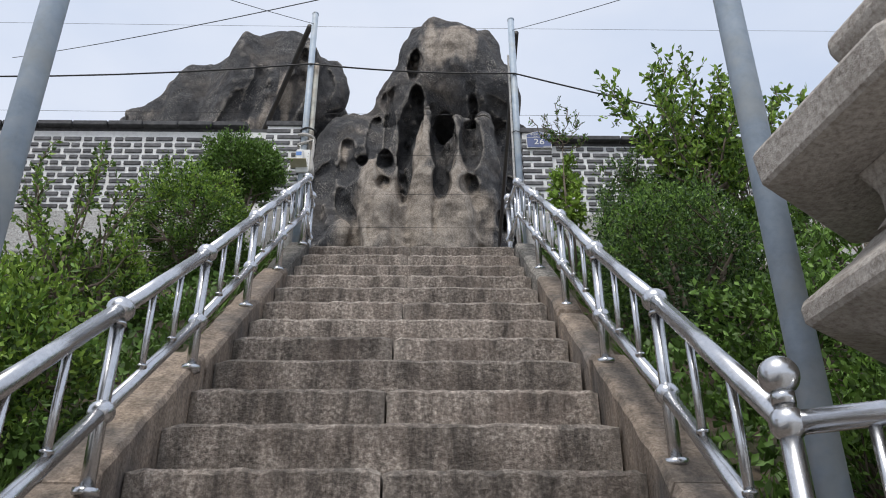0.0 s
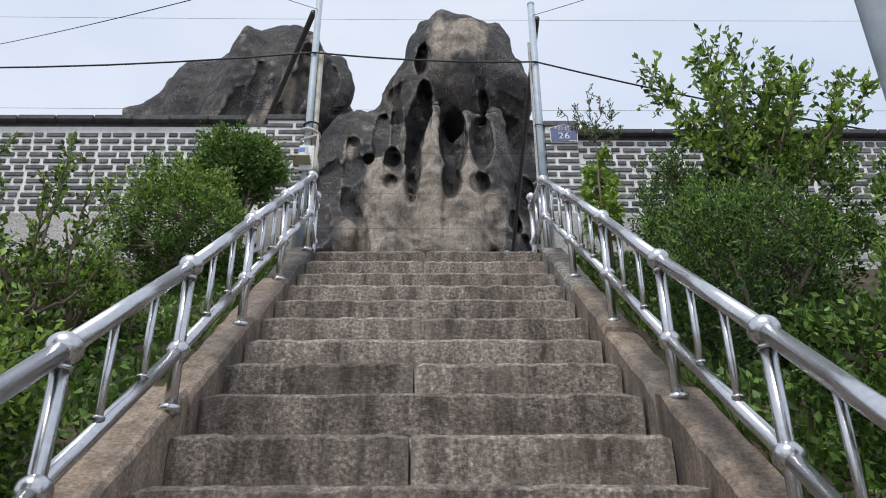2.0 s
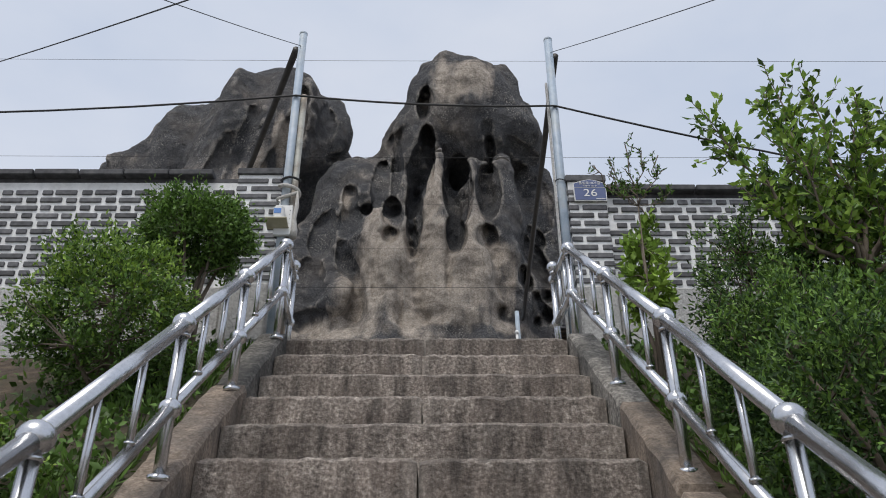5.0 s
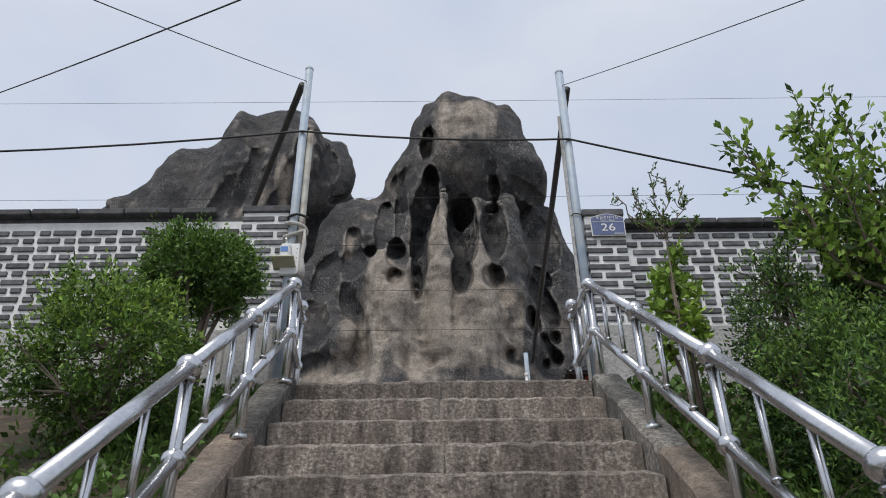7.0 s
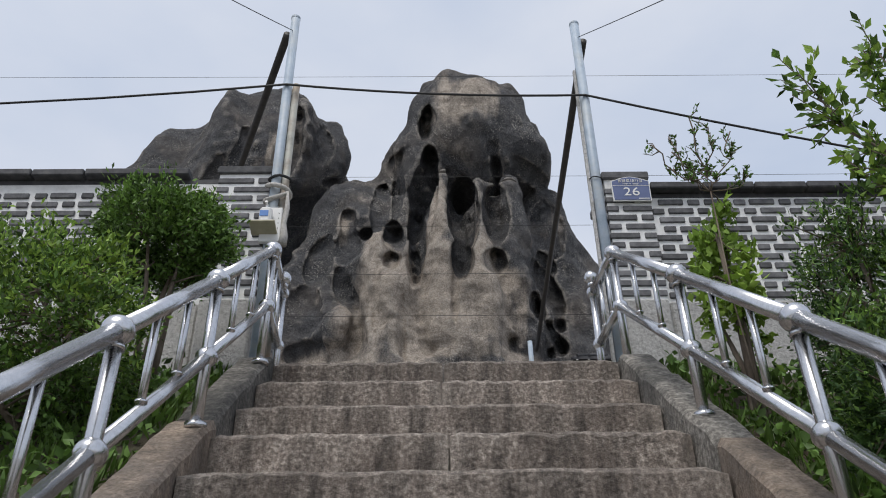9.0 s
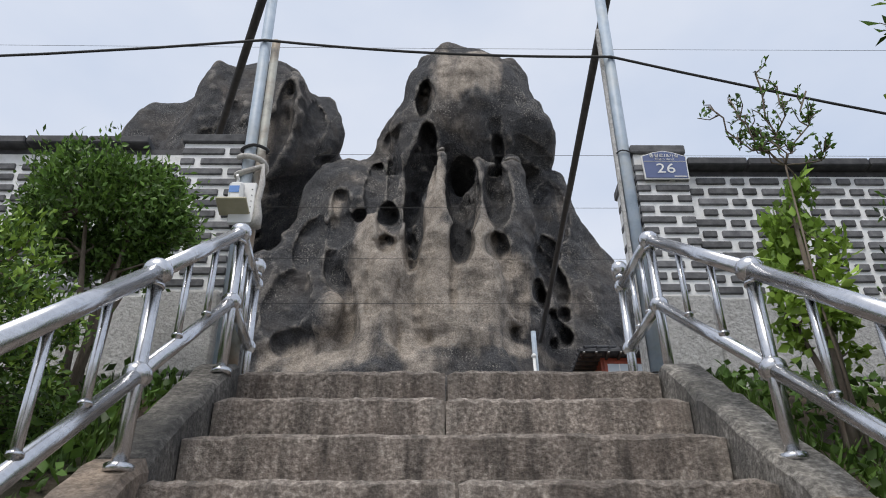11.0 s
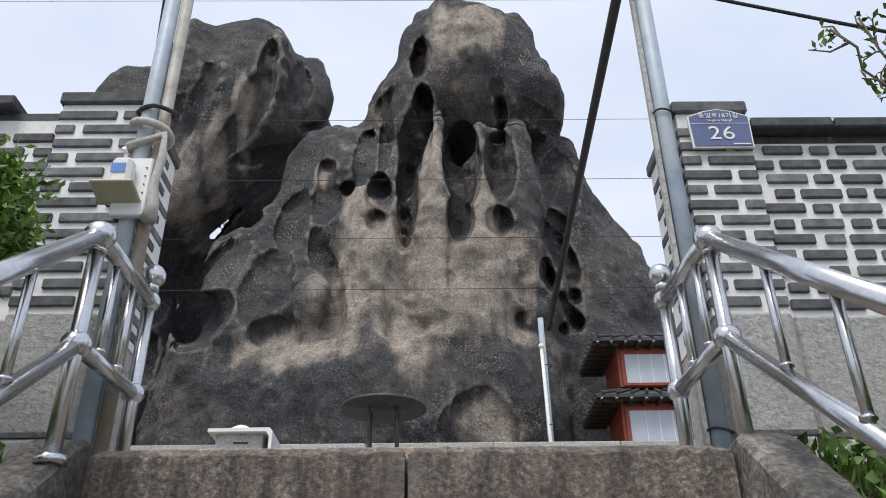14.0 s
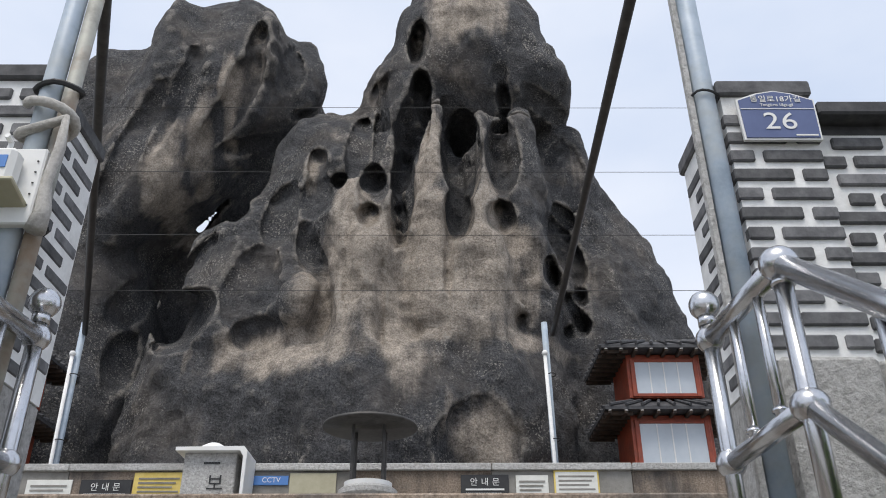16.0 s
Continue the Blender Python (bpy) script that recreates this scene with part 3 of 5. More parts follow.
class Field:
    """A solid on a grid: blobs joined softly, pockets cut from it."""

    def __init__(self, lo, hi, h):
        self.lo, self.h = np.array(lo, np.float32), h
        self.n = [int((c - a) / h) + 1 for a, c in zip(lo, hi)]
        ax = [np.float32(lo[i]) + h * np.arange(self.n[i], dtype=np.float32) for i in range(3)]
        self.X, self.Y, self.Z = ax[0][:, None, None], ax[1][None, :, None], ax[2][None, None, :]
        self.d = np.full(self.n, 5.0, np.float32)
        self.wx = lattice(self.n, lo, h, 0.9, 3) * 0.28
        self.wz = lattice(self.n, lo, h, 0.9, 5) * 0.28

    def window(self, lo, hi):
        """The part of the grid between two corners."""
        out = []
        for i in range(3):
            a = max(0, int((lo[i] - self.lo[i]) / self.h))
            out.append(slice(a, max(a + 1, min(self.n[i], int((hi[i] - self.lo[i]) / self.h) + 2))))
        return tuple(out)

    def ellipsoid(self, s, c, r, warp=1.0):
        px, py, pz = self.X[s[0]] - c[0] + self.wx[s] * warp, self.Y[:, s[1]] - c[1], self.Z[:, :, s[2]] - c[2] + self.wz[s] * warp
        a, b, e = px / r[0], py / r[1], pz / r[2]
        k0 = np.sqrt(a * a + b * b + e * e)
        k1 = np.sqrt((a / r[0]) ** 2 + (b / r[1]) ** 2 + (e / r[2]) ** 2)
        return k0 * (k0 - 1) / np.maximum(k1, 1e-4)

    def around(self, c, r, room):
        return self.window([c[i] - r[i] - room for i in range(3)], [c[i] + r[i] + room for i in range(3)])

    def add(self, c, r, soft=0.35, warp=1.0):
        s = self.around(c, r, soft + 0.25)
        e, d = self.ellipsoid(s, c, r, warp), self.d[s]
        k = np.maximum(soft - np.abs(d - e), 0) / soft
        self.d[s] = np.minimum(d, e) - k * k * soft * 0.25

    def cut(self, c, r, soft=0.06, warp=0.6):
        s = self.around(c, r, soft + 0.25)
        e, d = -self.ellipsoid(s, c, r, warp), self.d[s]
        k = np.maximum(soft - np.abs(d - e), 0) / soft
        self.d[s] = np.maximum(d, e) + k * k * soft * 0.25

    def freeze(self):
        """Keeps how deep each place lies under the front of the skin."""
        inside = self.d < 0
        first = np.argmax(inside, axis=1)
        front = (self.lo[1] + self.h * first)[:, None, :]
        behind = np.where(inside.any(axis=1)[:, None, :], np.maximum(self.Y - front, 0), 0)
        self.skin = np.maximum(-np.minimum(self.d, 0), 0.62 * behind)

    def hollow(self, x, z, rx, rz, depth, lean=0.0, soft=0.01):
        """A weathered pocket in the front face, as deep as depth under the skin, running inwards and upwards."""
        rx, rz = rx * 1.2, rz * 1.2
        wide, high = rx + abs(lean) * rz + 0.12, rz + 0.12
        xs = [0.05 + (x - 0.05 + w * wide) * g for w in (-1, 1) for g in (0.86, 1.3)]
        zs = [-0.35 + (z + 0.35 + w * high) * g for w in (-1, 1) for g in (0.86, 1.3)]
        s = self.window((min(xs), self.lo[1], min(zs)), (max(xs), 8.7, max(zs)))
        grow = 1 + (self.Y[:, s[1]] - 6.3) / 7.975
        px = (self.X[s[0]] - 0.05) / grow - (x - 0.05) + self.wx[s] * 0.3
        pz = (self.Z[:, :, s[2]] + 0.35) / grow - (z + 0.35) + self.wz[s] * 0.3
        px = px - lean * pz
        k = np.sqrt(((px / rx) ** 2 + (pz / rz) ** 2) ** 1.7 + (self.skin[s] / depth) ** 2)
        e = (1 - k) * min(rx, rz, depth)
        d = self.d[s]
        t = np.maximum(soft - np.abs(d - e), 0) / soft
        self.d[s] = np.maximum(d, e) + t * t * soft * 0.25

    def undercut(self, rise, x, z, back, y):
        """Takes away all below a slanting plane."""
        e = ((self.X - x) * rise + z + back * (self.Y - y) + self.wz * 0.9 - self.Z) / math.sqrt(1 + rise * rise)
        soft = 0.2
        s = np.maximum(soft - np.abs(self.d - e), 0) / soft
        self.d = np.maximum(self.d, e) + s * s * soft * 0.25

    def bore(self, a, c, r):
        a, c = np.array(a, np.float32), np.array(c, np.float32)
        v = c - a
        px, py, pz = self.X - a[0], self.Y - a[1], self.Z - a[2]
        t = np.clip((px * v[0] + py * v[1] + pz * v[2]) / float(v @ v), 0, 1)
        e = r - np.sqrt((px - t * v[0]) ** 2 + (py - t * v[1]) ** 2 + (pz - t * v[2]) ** 2)
        self.d = np.maximum(self.d, e)

    def roughen(self, *layers):
        for cell, amount, seed in layers:
            self.d = self.d + lattice(self.n, self.lo, self.h, cell, seed) * amount

    def flute(self, across, along, amount, seed):
        """Upright grooves and ribs."""
        n = (self.n[0], self.n[1], int(self.n[2] * across / along) + 2)
        g = lattice(n, self.lo, self.h, across, seed)
        t = np.arange(self.n[2], dtype=np.float32) * across / along
        i = t.astype(int)
        f = (t - i)[None, None, :]
        f = f * f * (3 - 2 * f)
        self.d = self.d + (np.take(g, i, 2) * (1 - f) + np.take(g, i + 1, 2) * f) * amount

    def mesh(self, name, material):
        f, n = self.d, self.n
        f[0], f[-1], f[:, 0], f[:, -1], f[:, :, -1], f[:, :, 0] = 1, 1, 1, 1, 1, 1
        cells = [slice(0, -1), slice(1, None)]
        corners = np.stack([f[cells[i], cells[j], cells[k]] for i in (0, 1) for j in (0, 1) for k in (0, 1)], -1)
        sign = corners < 0
        total = sign.sum(-1)
        act = (total > 0) & (total < 8)
        idx = np.full(act.shape, -1, np.int64)
        ijk = np.argwhere(act)
        idx[act] = np.arange(len(ijk))
        v = corners[act]
        off = np.array([(i, j, k) for i in (0, 1) for j in (0, 1) for k in (0, 1)], np.float32)
        acc, cnt = np.zeros((len(v), 3), np.float32), np.zeros((len(v), 1), np.float32)
        for a in range(8):
            for b in range(a + 1, 8):
                if abs(off[a] - off[b]).sum() != 1:
                    continue
                cross = ((v[:, a] < 0) != (v[:, b] < 0))[:, None]
                t = (v[:, a] / np.where(v[:, a] == v[:, b], 1, v[:, a] - v[:, b]))[:, None]
                acc += np.where(cross, off[a] + t * (off[b] - off[a]), 0)
                cnt += cross
        verts = self.lo + self.h * (ijk + acc / np.maximum(cnt, 1))
        neg = f < 0
        quads = []
        for ax in range(3):
            lo = [slice(1, -1)] * 3
            hi = [slice(1, -1)] * 3
            lo[ax], hi[ax] = slice(0, -1), slice(1, None)
            ch = neg[tuple(lo)] != neg[tuple(hi)]
            e = np.argwhere(ch)
            up = neg[tuple(lo)][ch]
            e = e + np.array([0 if i == ax else 1 for i in range(3)])
            b, c = (ax + 1) % 3, (ax + 2) % 3
            db, dc = np.eye(3, dtype=int)[b], np.eye(3, dtype=int)[c]
            q = [idx[tuple(w.T)] for w in (e - db - dc, e - dc, e, e - db)]
            q = np.stack(q, 1)
            q[~up] = q[~up][:, ::-1]
            quads.append(q)
        quads = np.concatenate(quads)
        me = bpy.data.meshes.new(name)
        me.vertices.add(len(verts))
        me.vertices.foreach_set("co", verts.astype(np.float32).ravel())
        me.loops.add(quads.size)
        me.loops.foreach_set("vertex_index", quads.ravel().astype(np.int32))
        me.polygons.add(len(quads))
        me.polygons.foreach_set("loop_start", np.arange(0, quads.size, 4, dtype=np.int32))
        me.polygons.foreach_set("use_smooth", np.ones(len(quads), bool))
        me.update(calc_edges=True)
        me.validate()
        return link_mesh(name, me, material)


# tan patches; the long thin one at z 3.02 paints light along the ledge
ROCK_WASHED_LIT = [(-0.53, 6.2, 3.5, 0.62, 1.6, 0.8), (0.5, 6.2, 3.6, 0.66, 1.6, 0.7), (-0.81, 6.2, 4.53, 0.19, 1.6, 0.45), (0.02, 6.2, 5.06, 0.15, 1.6, 0.87),
               (0.02, 6.2, 4.37, 0.22, 1.6, 0.37), (0.65, 6.2, 4.48, 0.17, 1.6, 0.45), (0.87, 6.2, 4.15, 0.25, 1.6, 0.29), (-1.2, 6.2, 2.85, 1.1, 1.6, 0.3), (-0.98, 6.2, 3.3, 0.32, 1.6, 0.5), (0.3, 6.2, 3.02, 1.2, 1.6, 0.13),
               (0.41, 6.2, 7.55, 0.52, 1.6, 0.45), (-3.17, 6.2, 4.93, 0.17, 1.6, 1.09), (-2.8, 6.2, 5.57, 0.13, 1.6, 1), (-2.53, 6.2, 6.16, 0.1, 1.6, 0.97),
               (0.51, 6.2, 1.93, 0.33, 1.6, 0.34), (-1.36, 6.2, 5.23, 0.09, 1.6, 0.32)]
ROCK = rock_mat()
main = Field((-3.8, 5.4, 0.0), (3.9, 9.2, 9.2), 0.031)
main.add((-0.75, 7.5, 0.7), (2.3, 1.7, 2.5))
main.add((-0.5, 6.75, 2.1), (1.75, 0.98, 0.95), 0.3)
main.add((0.75, 6.85, 2.2), (0.8, 0.95, 1.05), 0.3)
main.add((0.2, 7.6, 4.5), (1.4, 1.3, 2.0), 0.3)
main.add((-1.1, 7.6, 4.95), (1.05, 1.15, 1.62), 0.25)
main.add((-0.9, 7.5, 5.6), (0.75, 0.9, 0.85), 0.25)
main.add((-1.75, 7.6, 2.9), (1.42, 1.3, 2.55), 0.25)
main.add((0.56, 7.35, 7.36), (1.12, 1.1, 1.28), 0.15, warp=0.5)
main.add((-2.15, 7.4, 1.0), (1.3, 1.2, 2.6), 0.25)
main.add((1.27, 7.2, 6.88), (0.56, 0.75, 0.58), 0.2, warp=0.5)
main.add((-0.2, 7.4, 6.7), (0.62, 0.85, 0.9), 0.2)
main.add((1.35, 8.2, 1.2), (2.2, 1.45, 5.5), 0.2, warp=0.5)
main.add((-0.6, 6.45, 3.7), (0.5, 0.55, 1.25), 0.25)
main.add((0.04, 6.5, 4.2), (0.24, 0.5, 2.0), 0.12)
main.add((0.66, 6.52, 4.15), (0.22, 0.5, 1.9), 0.12)
main.add((0.35, 6.5, 3.3), (0.5, 0.5, 0.85), 0.2)
main.add((1.12, 6.85, 4.5), (0.4, 0.65, 1.8), 0.25)
main.add((1.75, 7.9, 5.4), (0.5, 0.8, 1.05), 0.2)
main.add((-1.37, 6.25, 3.3), (0.13, 0.22, 0.24), 0.1)
main.add((0.95, 7.7, 5.85), (0.6, 0.6, 0.75), 0.15)
main.add((-0.72, 7.8, 6.15), (0.62, 0.55, 0.78), 0.15)
main.add((1.5, 7.75, 5.85), (0.48, 0.5, 0.78), 0.15)
main.roughen((0.7, 0.14, 11), (0.28, 0.12, 12))
main.flute(0.4, 2.2, 0.22, 14)
main.flute(0.18, 1.0, 0.06, 15)
for x in (-0.07, 1.14):
    main.add((x, 7.2, 8.38), (0.06, 0.06, 0.14), 0.05, warp=0.0)
main.freeze()
main.hollow(-0.13, 7.00, 0.11, 0.31, 0.30, 0.12)
main.hollow(-0.50, 6.22, 0.13, 0.28, 0.10, 0.25)
main.hollow(-0.10, 6.21, 0.12, 0.28, 0.40, 0.00)
main.hollow(-0.16, 5.67, 0.19, 0.50, 0.34, 0.05)
main.hollow(-0.27, 4.91, 0.12, 0.66, 0.34, 0.08)
main.hollow(-0.31, 4.41, 0.10, 0.31, 0.40, 0.00)
main.hollow(-0.79, 5.36, 0.14, 0.38, 0.12, 0.12)
main.hollow(-0.55, 5.58, 0.08, 0.40, 0.12, 0.10)
main.hollow(-0.61, 4.84, 0.14, 0.26, 0.24, 0.05)
main.hollow(-0.64, 4.48, 0.10, 0.14, 0.35, 0.00)
main.hollow(-1.26, 5.10, 0.10, 0.21, 0.18, 0.00)
main.hollow(-0.99, 4.90, 0.08, 0.09, 0.22, 0.00)
main.hollow(-1.60, 4.46, 0.17, 0.36, 0.15, 0.15)
main.hollow(-1.22, 4.67, 0.17, 0.27, 0.14, 0.00)
main.hollow(-1.18, 4.15, 0.19, 0.30, 0.10, 0.10)
main.hollow(-2.08, 4.51, 0.10, 0.11, 0.15, 0.30)
main.hollow(-2.27, 4.01, 0.14, 0.17, 0.15, 0.40)
main.hollow(-2.48, 3.27, 0.26, 0.29, 0.50, 0.20)
main.hollow(-2.42, 3.75, 0.21, 0.45, 0.14, 0.45)
main.hollow(-1.83, 3.61, 0.24, 0.45, 0.12, 0.15)
main.hollow(-1.75, 3.07, 0.20, 0.18, 0.14, 0.00)
main.hollow(-2.56, 2.95, 0.18, 0.08, 0.12, 0.00)
main.hollow(0.40, 5.28, 0.21, 0.58, 0.42, 0.00)
main.hollow(0.34, 4.52, 0.15, 0.31, 0.40, 0.00)
main.hollow(0.87, 5.25, 0.17, 0.45, 0.22, 0.00)
main.hollow(0.82, 4.44, 0.15, 0.19, 0.16, 0.00)
main.hollow(0.88, 6.12, 0.07, 0.30, 0.25, 0.00)
main.hollow(0.85, 6.48, 0.09, 0.13, 0.12, 0.00)
main.hollow(1.36, 5.98, 0.15, 0.28, 0.11, -0.60)
main.hollow(1.56, 4.96, 0.20, 0.40, 0.12, -0.10)
main.hollow(1.51, 4.45, 0.10, 0.16, 0.22, -0.30)
main.hollow(1.31, 3.74, 0.09, 0.19, 0.30, -0.10)
main.hollow(1.49, 4.07, 0.14, 0.37, 0.28, -0.35)
main.hollow(1.61, 3.71, 0.07, 0.12, 0.30, 0.00)
main.hollow(1.60, 3.48, 0.07, 0.12, 0.35, 0.00)
main.hollow(1.48, 3.35, 0.08, 0.16, 0.30, -0.30)
main.hollow(1.58, 3.15, 0.08, 0.11, 0.35, 0.00)
main.hollow(1.45, 3.07, 0.06, 0.07, 0.25, 0.00)
main.hollow(0.48, 1.96, 0.36, 0.39, 0.14, 0.00)
main.hollow(0.23, 3.87, 0.04, 0.42, 0.07, 0.00)
main.hollow(-0.47, 3.53, 0.04, 0.54, 0.06, 0.00)
main.hollow(-0.84, 3.88, 0.05, 0.49, 0.05, 0.00)
main.cut((0.58, 6.5, 6.0), (0.85, 0.6, 0.03), 0.02, warp=0.35)
main.roughen((0.14, 0.045, 13), (0.08, 0.028, 16))
tagged(main.mesh("great_rock", ROCK), "towering weathered granite rock hollowed by deep vertical pockets", "rock")

egg = Field((-7.0, 6.2, 0.0), (-1.0, 10.4, 9.4), 0.042)
egg.add((-2.9, 7.95, 7.12), (1.4, 1.42, 1.7), 0.3)
egg.add((-3.5, 7.9, 5.9), (0.95, 1.2, 1.9), 0.4)
egg.add((-4.3, 8.6, 7.0), (1.1, 1.3, 1.55), 0.25)
egg.add((-5.4, 8.9, 6.45), (0.9, 1.2, 1.4), 0.25)
egg.roughen((0.7, 0.16, 21), (0.28, 0.09, 22))
egg.flute(0.45, 2.6, 0.4, 24)
egg.flute(0.2, 1.2, 0.07, 25)
egg.undercut(1.1, -2.68, 5.72, 0.08, 7.6)
egg.add((-4.3, 8.2, 2.0), (1.05, 1.5, 3.7), 0.15)
egg.add((-5.3, 8.9, 2.5), (1.6, 1.3, 4.2), 0.2)
egg.add((-3.0, 9.3, 4.3), (1.35, 0.9, 2.7), 0.1)
egg.freeze()
egg.hollow(-1.69, 6.51, 0.14, 0.33, 0.14, 0.00)
egg.hollow(-2.12, 6.93, 0.11, 0.34, 0.16, 0.10)
egg.hollow(-2.21, 6.43, 0.17, 0.36, 0.20, 0.25)
egg.hollow(-2.33, 5.94, 0.18, 0.52, 0.18, 0.40)
egg.hollow(-2.89, 6.80, 0.06, 0.11, 0.12, 0.00)
egg.hollow(-2.96, 6.25, 0.12, 0.62, 0.12, 0.25)
egg.hollow(-3.04, 5.74, 0.07, 0.51, 0.12, 0.30)
egg.hollow(-3.41, 5.4, 0.15, 0.85, 0.14, 0.25)
egg.hollow(-1.40, 5.85, 0.20, 0.10, 0.20, 0.50)
egg.hollow(-1.91, 5.44, 0.40, 0.13, 0.25, 1.20)
egg.hollow(-3.08, 3.42, 0.18, 0.27, 0.16, 0.20)
egg.hollow(-3.07, 2.78, 0.14, 0.31, 0.18, 0.10)
egg.hollow(-2.87, 3.82, 0.09, 0.08, 0.20, 0.00)
for k in range(12):
    x, z = -2.19 - 0.024 * k, 4.67 - 0.034 * k
    egg.bore((x, 6.3, z), ((x - 0.12) * 1.61 + 0.12, 11.0, (z + 0.18) * 1.61 - 0.18), 0.022 + 0.004 * k)
egg.roughen((0.14, 0.045, 23), (0.1, 0.028, 26))
tagged(egg.mesh("leaning_rock", ROCK), "huge dark leaning boulder beside the hollowed rock", "rock")


# ---------- plants ----------
def leaves_mesh(name, at, dirs, length, width, rnd, material, parent):
    """One folded leaf of four corners at each place."""
    n = len(at)
    d = dirs / np.linalg.norm(dirs, axis=1, keepdims=True)
    s = np.cross(d, rnd.normal(size=(n, 3)))
    s /= np.linalg.norm(s, axis=1, keepdims=True)
    up = np.cross(s, d)
    ln = (length * rnd.uniform(0.6, 1.25, (n, 1)))
    wd = (width * rnd.uniform(0.7, 1.2, (n, 1)))
    v = np.stack([at, at + d * ln * 0.5 + s * wd * 0.5 + up * wd * 0.2, at + d * ln, at + d * ln * 0.5 - s * wd * 0.5 + up * wd * 0.2], 1).reshape(-1, 3)
    base = np.arange(n, dtype=np.int32)[:, None] * 4
    tri = np.concatenate([base + [0, 1, 2], base + [0, 2, 3]], 1).reshape(-1).astype(np.int32)
    me = bpy.data.meshes.new(name)
    me.vertices.add(len(v))
    me.vertices.foreach_set("co", v.astype(np.float32).ravel())
    me.loops.add(len(tri))
    me.loops.foreach_set("vertex_index", tri)
    me.polygons.add(len(tri) // 3)
    me.polygons.foreach_set("loop_start", np.arange(0, len(tri), 3, dtype=np.int32))
    me.update(calc_edges=True)
    return link_mesh(name, me, material, parent)


def shrub(at, centre, size, leaves, leaf, seed, label, category="shrub", girth=1.0, material=None, stems=6, clump=0.06, gaps=0.35, group="", second=None):
    """A shrub rooted at at, with its crown round centre (relative to the root)."""
    leaves, leaf = int(leaves * 1.5), (leaf[0] * 0.82, leaf[1] * 0.85)
    rnd = np.random.RandomState(seed)
    root = thing(category.replace(" ", "_"), at, label, category, group)
    c, r = np.array(centre, float), np.array(size, float)
    n_tw = max(30, leaves // 55)
    pts = []
    while len(pts) < n_tw:
        p = rnd.normal(size=3)
        p /= np.linalg.norm(p)
        k = rnd.uniform(0.35, 1.0) ** 0.5
        lump = noise.noise(Vector(p * 1.9) + Vector((seed * 3.7, 0, 0)))
        if lump < -gaps and k > 0.6:
            continue
        k *= 0.9 * (1.0 + 0.42 * lump + 0.22 * noise.noise(Vector(p * 4.5) + Vector((0, seed * 2.3, 0))))
        pts.append(c + p * k * r)
    pts = np.array(pts)
    bm = bmesh.new()
    tops = []
    for s in range(stems):
        tip = c + (rnd.rand(3) - 0.5) * r * 1.1
        mid = np.array((tip[0] * 0.35, tip[1] * 0.35, tip[2] * 0.5)) + (rnd.rand(3) - 0.5) * 0.08 * r.max()
        tube(bm, ((0.02 * s * (-1) ** s * 0.5, 0.01 * s, -0.05), mid, tip), [0.018 * girth, 0.012 * girth, 0.006 * girth], 6)
        tops += [mid, (mid + tip) / 2, tip]
    tops = np.array(tops)
    part("trunk", bm, BARK, root, smooth=True)
    bm = bmesh.new()
    for p in pts[:: max(1, len(pts) // 110)]:
        q = tops[np.argmin(np.linalg.norm(tops - p, axis=1))]
        tube(bm, (q, (q + p) / 2 + (rnd.rand(3) - 0.5) * 0.05, p), [0.005, 0.0035, 0.002], 4, False)
    tagged(part("twig", bm, BARK, root), kind="stuff")
    per = leaves // n_tw
    w = np.repeat(pts, per, 0)
    out = w - c
    out /= np.linalg.norm(out / r, axis=1, keepdims=True) + 1e-6
    at_leaf = w + rnd.normal(size=w.shape) * clump * np.array([0.42, 0.42, 0.55])
    dirs = rnd.normal(size=w.shape) + out / r.max() * 0.8 + np.array([0, 0, 0.5])
    # the second leaf colour grows commoner towards the top of the crown
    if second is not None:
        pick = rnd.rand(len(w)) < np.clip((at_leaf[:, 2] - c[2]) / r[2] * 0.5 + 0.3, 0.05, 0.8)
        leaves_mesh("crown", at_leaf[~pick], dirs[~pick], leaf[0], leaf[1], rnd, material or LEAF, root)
        leaves_mesh("second_leaves", at_leaf[pick], dirs[pick], leaf[0], leaf[1], rnd, second, root)
    else:
        leaves_mesh("crown", at_leaf, dirs, leaf[0], leaf[1], rnd, material or LEAF, root)
    return root


def on_bank(x, y):
    return (x, y, bank_height(x, y) - 0.02)


def plant(x, y, top, rx, rz, leaves, leaf, seed, label, **more):
    """A shrub on the bank whose crown reaches up to height top."""
    root = on_bank(x, y)
    return shrub(root, (0, 0, top - rz - root[2]), (rx, rx * 0.9, rz), leaves, leaf, seed, label, **more)


